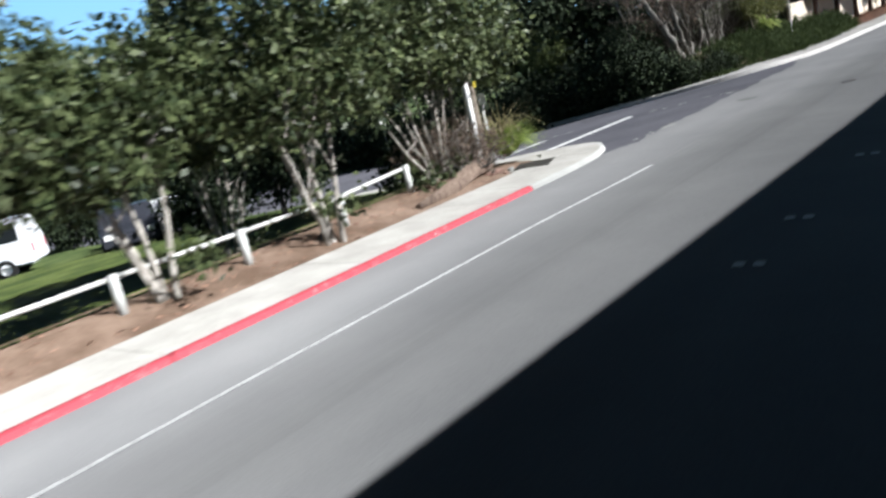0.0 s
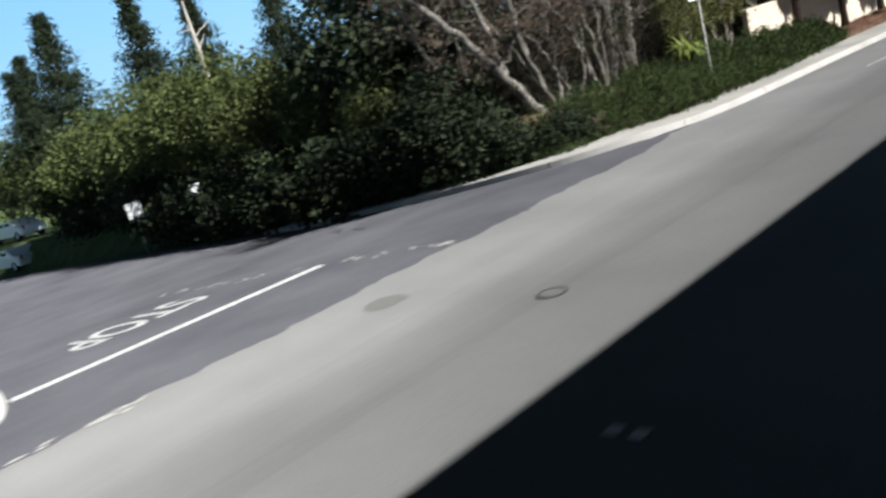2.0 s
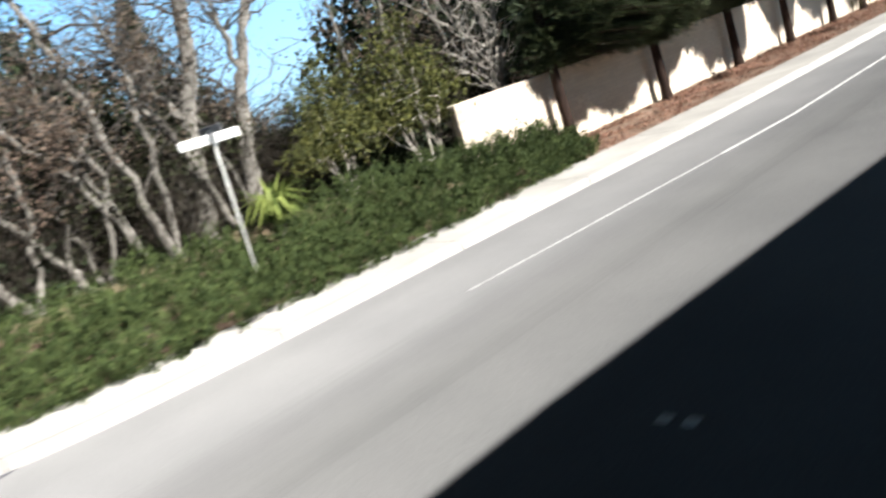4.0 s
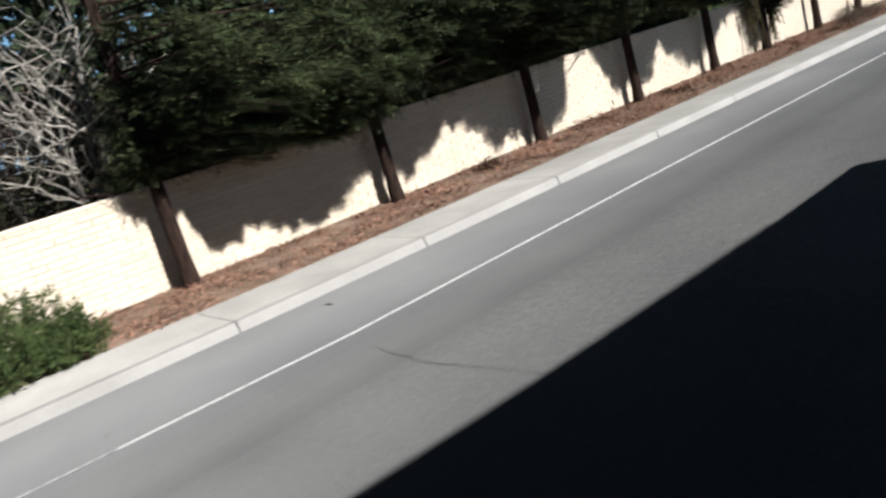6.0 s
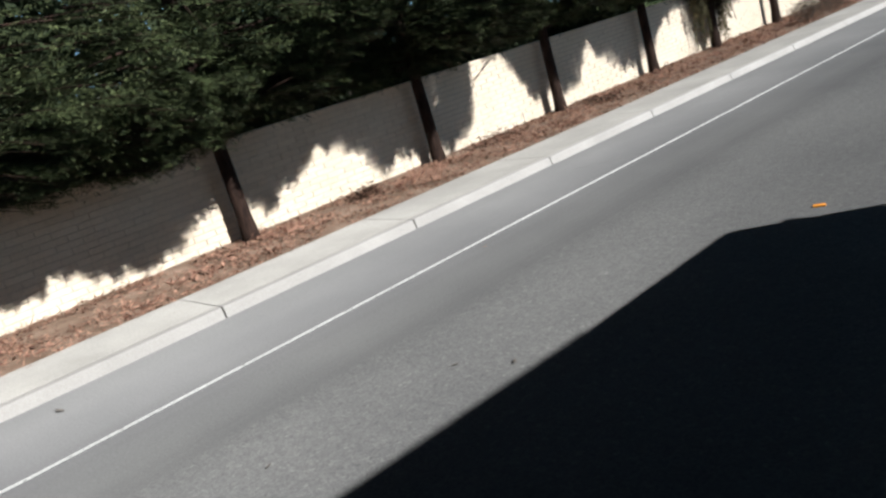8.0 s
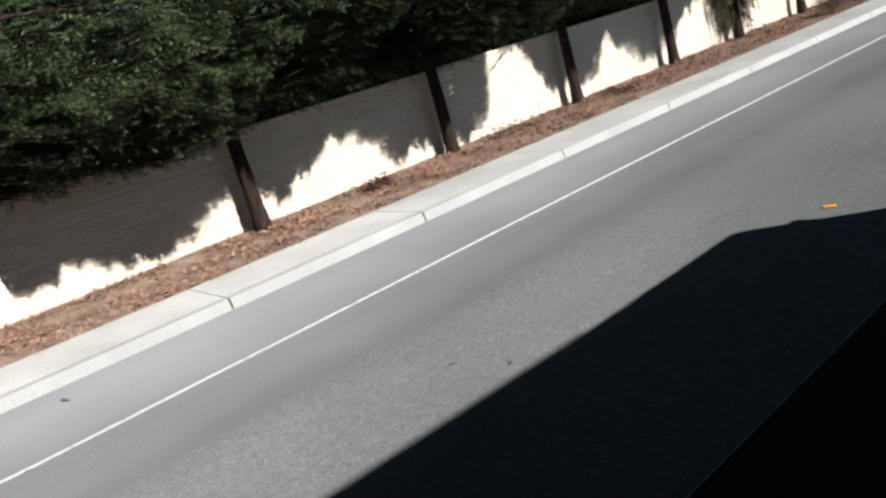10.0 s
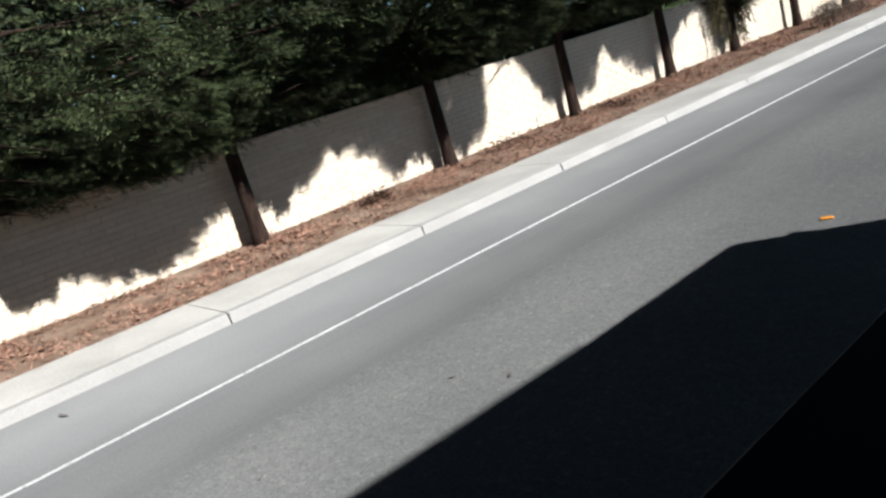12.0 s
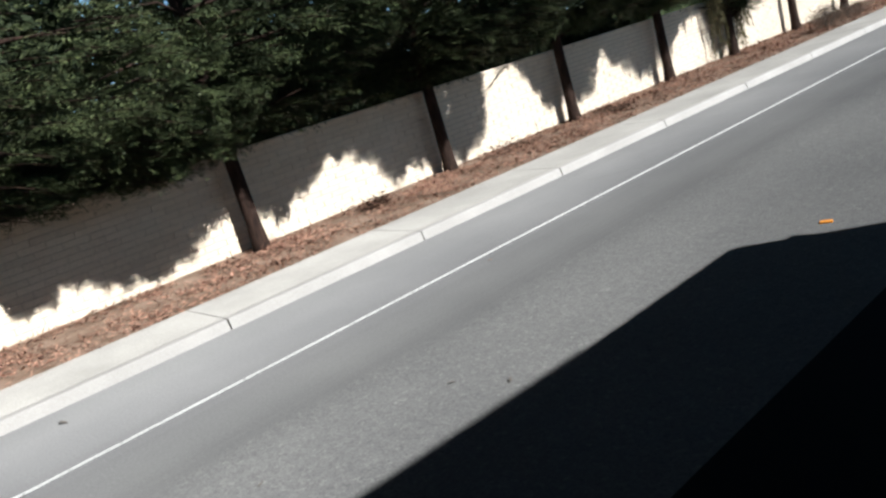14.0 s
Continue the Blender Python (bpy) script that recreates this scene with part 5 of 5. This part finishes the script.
crack(91, -4.3, 42.08, -2.1, 42.04, 0.0055, 0.03)
# on the side street these dark lines draw cracks and branch shadows together
crack(92, -16.5, 27.2, -13.0, 25.2, 0.03, 0.07)
crack(93, -14.6, 26.9, -13.6, 25.0, 0.025, 0.06)
crack(94, -18.5, 26.4, -14.8, 26.2, 0.025, 0.07)
crack(96, -6.0, 50.6, -5.1, 51.4, 0.006, 0.02)

# worn remnants of old paint and sealing along the joint with the side street
r = rng_of(97)
flecks = Mesh()
spots = [(x, 22.3 + r.normal(0, 0.06)) for x in np.r_[r.uniform(-17, -11.2, 9), r.uniform(-9.9, -7.5, 8)]] + [(-7.44 + r.normal(0, 0.04), y) for y in r.uniform(14.9, 17.4, 5)]
for x, y in spots:
    for k in range(5):
        cx, cy = x + r.normal(0, 0.06), y + r.normal(0, 0.06)
        n = 7
        q = np.sort(r.uniform(0, 2 * math.pi, n))
        rad = r.uniform(0.015, 0.055) * r.uniform(0.5, 1.2, n)
        along_x = 1.0 if x < -7.6 else 0.5
        flecks.add([(cx + rad[i] * math.cos(q[i]) * 2 * along_x, cy + rad[i] * math.sin(q[i]) * (0.7 if along_x == 1 else 2), street_z(cx) + 0.010 + 0.0004 * k) for i in range(n)], [tuple(range(n))])
structure("worn_marking", flecks, OLD_CONCRETE, "worn pale flecks of old paint on asphalt", "road marking")


# ---- the bus at rest, from whose side the street is seen, and an unseen wall added to shade the road ----
BX, ROOF = 2.2, 3.25
bus = thing("bus", "tall grey bus standing in the traffic lane", "bus")
outline = [(38.8, 0.4), (38.8, 3.1), (39.0, ROOF), (48.81, ROOF), (49.26, 2.35), (49.6, 1.2), (49.6, 0.4)]
bm = bmesh.new()
fa = bm.faces.new([bm.verts.new((BX, y, z)) for y, z in outline])
fb = bm.faces.new([bm.verts.new((BX + 2.5, y, z)) for y, z in outline])
va, vb = list(fa.verts), list(fb.verts)
for i in range(len(va)):
    bm.faces.new([va[i], va[(i + 1) % len(va)], vb[(i + 1) % len(va)], vb[i]])
bmesh.ops.recalc_face_normals(bm, faces=bm.faces)
bmesh.ops.bevel(bm, geom=bm.edges, offset=0.05, segments=2, affect="EDGES")
me = bpy.data.meshes.new("body")
bm.to_mesh(me)
bm.free()
me.materials.append(BUS_PAINT)
part("body", me, BUS_PAINT, bus)
for k in range(6):
    y0 = 39.3 + 1.65 * k
    for x0 in (BX - 0.008, BX + 2.5 - 0.032):
        part("side_window", Mesh().box(x0, y0, 2.0, x0 + 0.04, y0 + 1.5, 2.9, 0.01), GLASS_DARK, bus)
part("windscreen", Mesh().add([(BX + 0.15, 48.9, 3.1), (BX + 2.35, 48.9, 3.1), (BX + 2.35, 49.3, 2.3), (BX + 0.15, 49.3, 2.3)], [(0, 1, 2, 3)]), GLASS_DARK, bus)
part("window_sill", Mesh().box(1.935, 41.15, 2.22, BX - 0.01, 43.3, 2.30, 0.006), BLACK_TRIM, bus, "black rubber window sill")
for y in (41.0, 47.8):
    for x in (BX + 0.2, BX + 2.3):
        wheel(bus, x, y, 0.48, 0.3)

# added out of view, its height set to throw the long shadow edge on the road
shade_wall = Mesh()
LINE = [(-40, 4.3), (5.1, 5.48), (16.1, 5.8), (34.1, 6.13), (39.0, 6.45), (44.0, 6.80), (47.7, 6.93)]
shade_wall.add([(x + dx, y, z) for y, x in LINE for dx, z in ((0, -0.1), (0, 6.9), (0.3, 6.9), (0.3, -0.1))],
            [(4 * i + j, 4 * i + (j + 1) % 4, 4 * i + 4 + (j + 1) % 4, 4 * i + 4 + j) for i in range(len(LINE) - 1) for j in range(4)] + [(0, 3, 2, 1), tuple(range(4 * len(LINE) - 4, 4 * len(LINE)))])
structure("unseen_wall_east", shade_wall, OLD_CONCRETE, "plain tall unseen concrete wall added to cast shade along the road", "wall")


# ---- kerbs, pavement slabs and the block wall, piece by piece ----
KERB = [(0.0, -0.12), (0.0, 0.0), (0.022, 0.062), (0.042, 0.079), (0.10, 0.083), (0.10, -0.12)]
HIGH_KERB = [(0.0, -0.12), (0.0, 0.0), (0.03, 0.122), (0.038, 0.133), (0.13, 0.139), (0.13, -0.12)]
SLAB = [(0.09, -0.1), (0.09, 0.0), (1.28, 0.016), (1.28, -0.1)]
s_south, south = resample(KERB_SOUTH, 0.25)
s_north, north = resample(KERB_NORTH, 0.25)


def start_of(line, s, x, y):
    return s[np.argmin(np.hypot(line[:, 0] - x, line[:, 1] - y))]


def run(name, label, line, s, s0, s1, length, width_to, concrete, kerb_concrete, red_to=None, kerb=KERB):
    """Kerb and pavement in lengths with open joints."""
    root = tagged(new(name), label, "pavement", "", "structure")
    top = max(h for o, h in kerb) + 0.001
    slab = [(kerb[-1][0] + 0.002 if o < 1 else width_to, h + (top if h >= 0 else 0)) for o, h in SLAB]
    a_ = s0
    while a_ < s1 - 0.3:
        b_ = min(a_ + length, s1)
        red = red_to is not None and a_ < red_to - 0.2
        if red:
            b_ = min(b_, red_to)
        part("kerb_stone", sweep(line, s, a_ + 0.011, b_ - 0.011, kerb), RED_PAINT if red else kerb_concrete, root, "red-painted kerb stone" if red else "")
        part("slab", sweep(line, s, a_ + 0.006, b_ - 0.006, slab), concrete, root)
        a_ = b_
    return root


run("pavement_south", "pale concrete pavement with red-painted kerb", south, s_south, start_of(south, s_south, -7.5, -14), start_of(south, s_south, -20, 18.5), 3.05, 1.32, CONCRETE, GREY_CONCRETE, start_of(south, s_south, -7.42, 11.5))
phase = (start_of(north, s_north, -6.7, 45.1) - start_of(north, s_north, -22, 28.6)) % 3.05
run("pavement_north", "pale concrete pavement and kerb with open joints", north, s_north, start_of(north, s_north, -22, 28.6) + phase, start_of(north, s_north, -6.65, 85), 3.05, 1.2, SLAB_CONCRETE, KERB_CONCRETE, kerb=HIGH_KERB)
pad = Mesh()
pad_edge = [(-8.5, 12.9), (-8.4, 14.4), (-9.0, 15.6), (-10.1, 16.2), (-11.6, 16.5), (-11.4, 15.7), (-10.3, 15.1), (-9.75, 14.2), (-9.2, 13.45), (-8.75, 12.95)]
pad.add([(x, y, 0.106 + min(0, street_z(x) + 0.05) * 0.9) for x, y in pad_edge], [tuple(range(len(pad_edge)))])
structure("corner_pad", pad, CONCRETE, "pale concrete corner of the pavement", "pavement")

# painted block wall
m, nt, b_ = material("painted_block", 0.85)
p = place_of(nt)
col = ramp(nt, fbm(nt, p, 1.1), [(0.3, (0.82, 0.71, 0.57)), (0.7, (0.89, 0.79, 0.66))])
col = mix(nt, col, ramp(nt, nt.nodes.new("ShaderNodeObjectInfo").outputs["Random"], [(0, (0.91, 0.90, 0.89)), (1, (1, 1, 1))]), 1.0, "MULTIPLY")
grain = fbm(nt, p, 26.0, 4.0, 0.7)
col = mix(nt, col, ramp(nt, grain, [(0.3, (0.6, 0.6, 0.6)), (0.65, (1, 1, 1))]), 0.4, "MULTIPLY")
nt.links.new(col, b_.inputs["Base Color"])
bump(nt, b_, grain, 0.6, 0.012)
BLOCK = m
MORTAR = two_scale("mortar", (0.54, 0.47, 0.38), (0.66, 0.58, 0.48), 1.5, 30.0, 0.95)
W0, W1, TOP = 40.0, 78.0, 1.74
wall = structure("wall_block", Mesh().box(WX - 0.17, W0 + 0.01, -0.2, WX - 0.012, W1, TOP - 0.05), MORTAR, "painted pale block wall behind a row of redwoods", "wall")
LEN, COURSE = 0.40, 0.1016
blocks = [Mesh().box(-0.16, 0.003, 0.003, 0.0 + 0.002 * k, LEN - 0.003, COURSE - 0.003, 0.007).data("block", BLOCK) for k in range(3)]
rest = Mesh()
r = rng_of(101)
count = 0
for row in range(17):
    for i in range(int((W1 - W0) / LEN)):
        y, z = W0 + i * LEN + (0.2 if row % 2 else 0.0), TOP - (row + 1) * COURSE
        if 42.0 < y < 51.5 and count < 300:
            ob = part("block", blocks[r.integers(0, 3)], BLOCK, wall)
            ob.location = (WX + r.normal(0, 0.002), y, z)
            count += 1
        else:
            d = r.normal(0, 0.003)
            a_, b2, c0, c1 = y + 0.003, y + LEN - 0.003, z + 0.003, z + COURSE - 0.003
            rest.add([(WX + d, a_ + 0.006, c0 + 0.006), (WX + d, b2 - 0.006, c0 + 0.006), (WX + d, b2 - 0.006, c1 - 0.006), (WX + d, a_ + 0.006, c1 - 0.006),
                      (WX - 0.02, a_, c0), (WX - 0.02, b2, c0), (WX - 0.02, b2, c1), (WX - 0.02, a_, c1)],
                     [(0, 1, 2, 3), (4, 5, 1, 0), (5, 6, 2, 1), (6, 7, 3, 2), (7, 4, 0, 3)])
tagged(part("further_blocks", rest, BLOCK, wall), kind="stuff")
part("coping", Mesh().box(WX - 0.19, W0, TOP - 0.045, WX + 0.012, W1, TOP + 0.012, 0.012), BLOCK, wall)
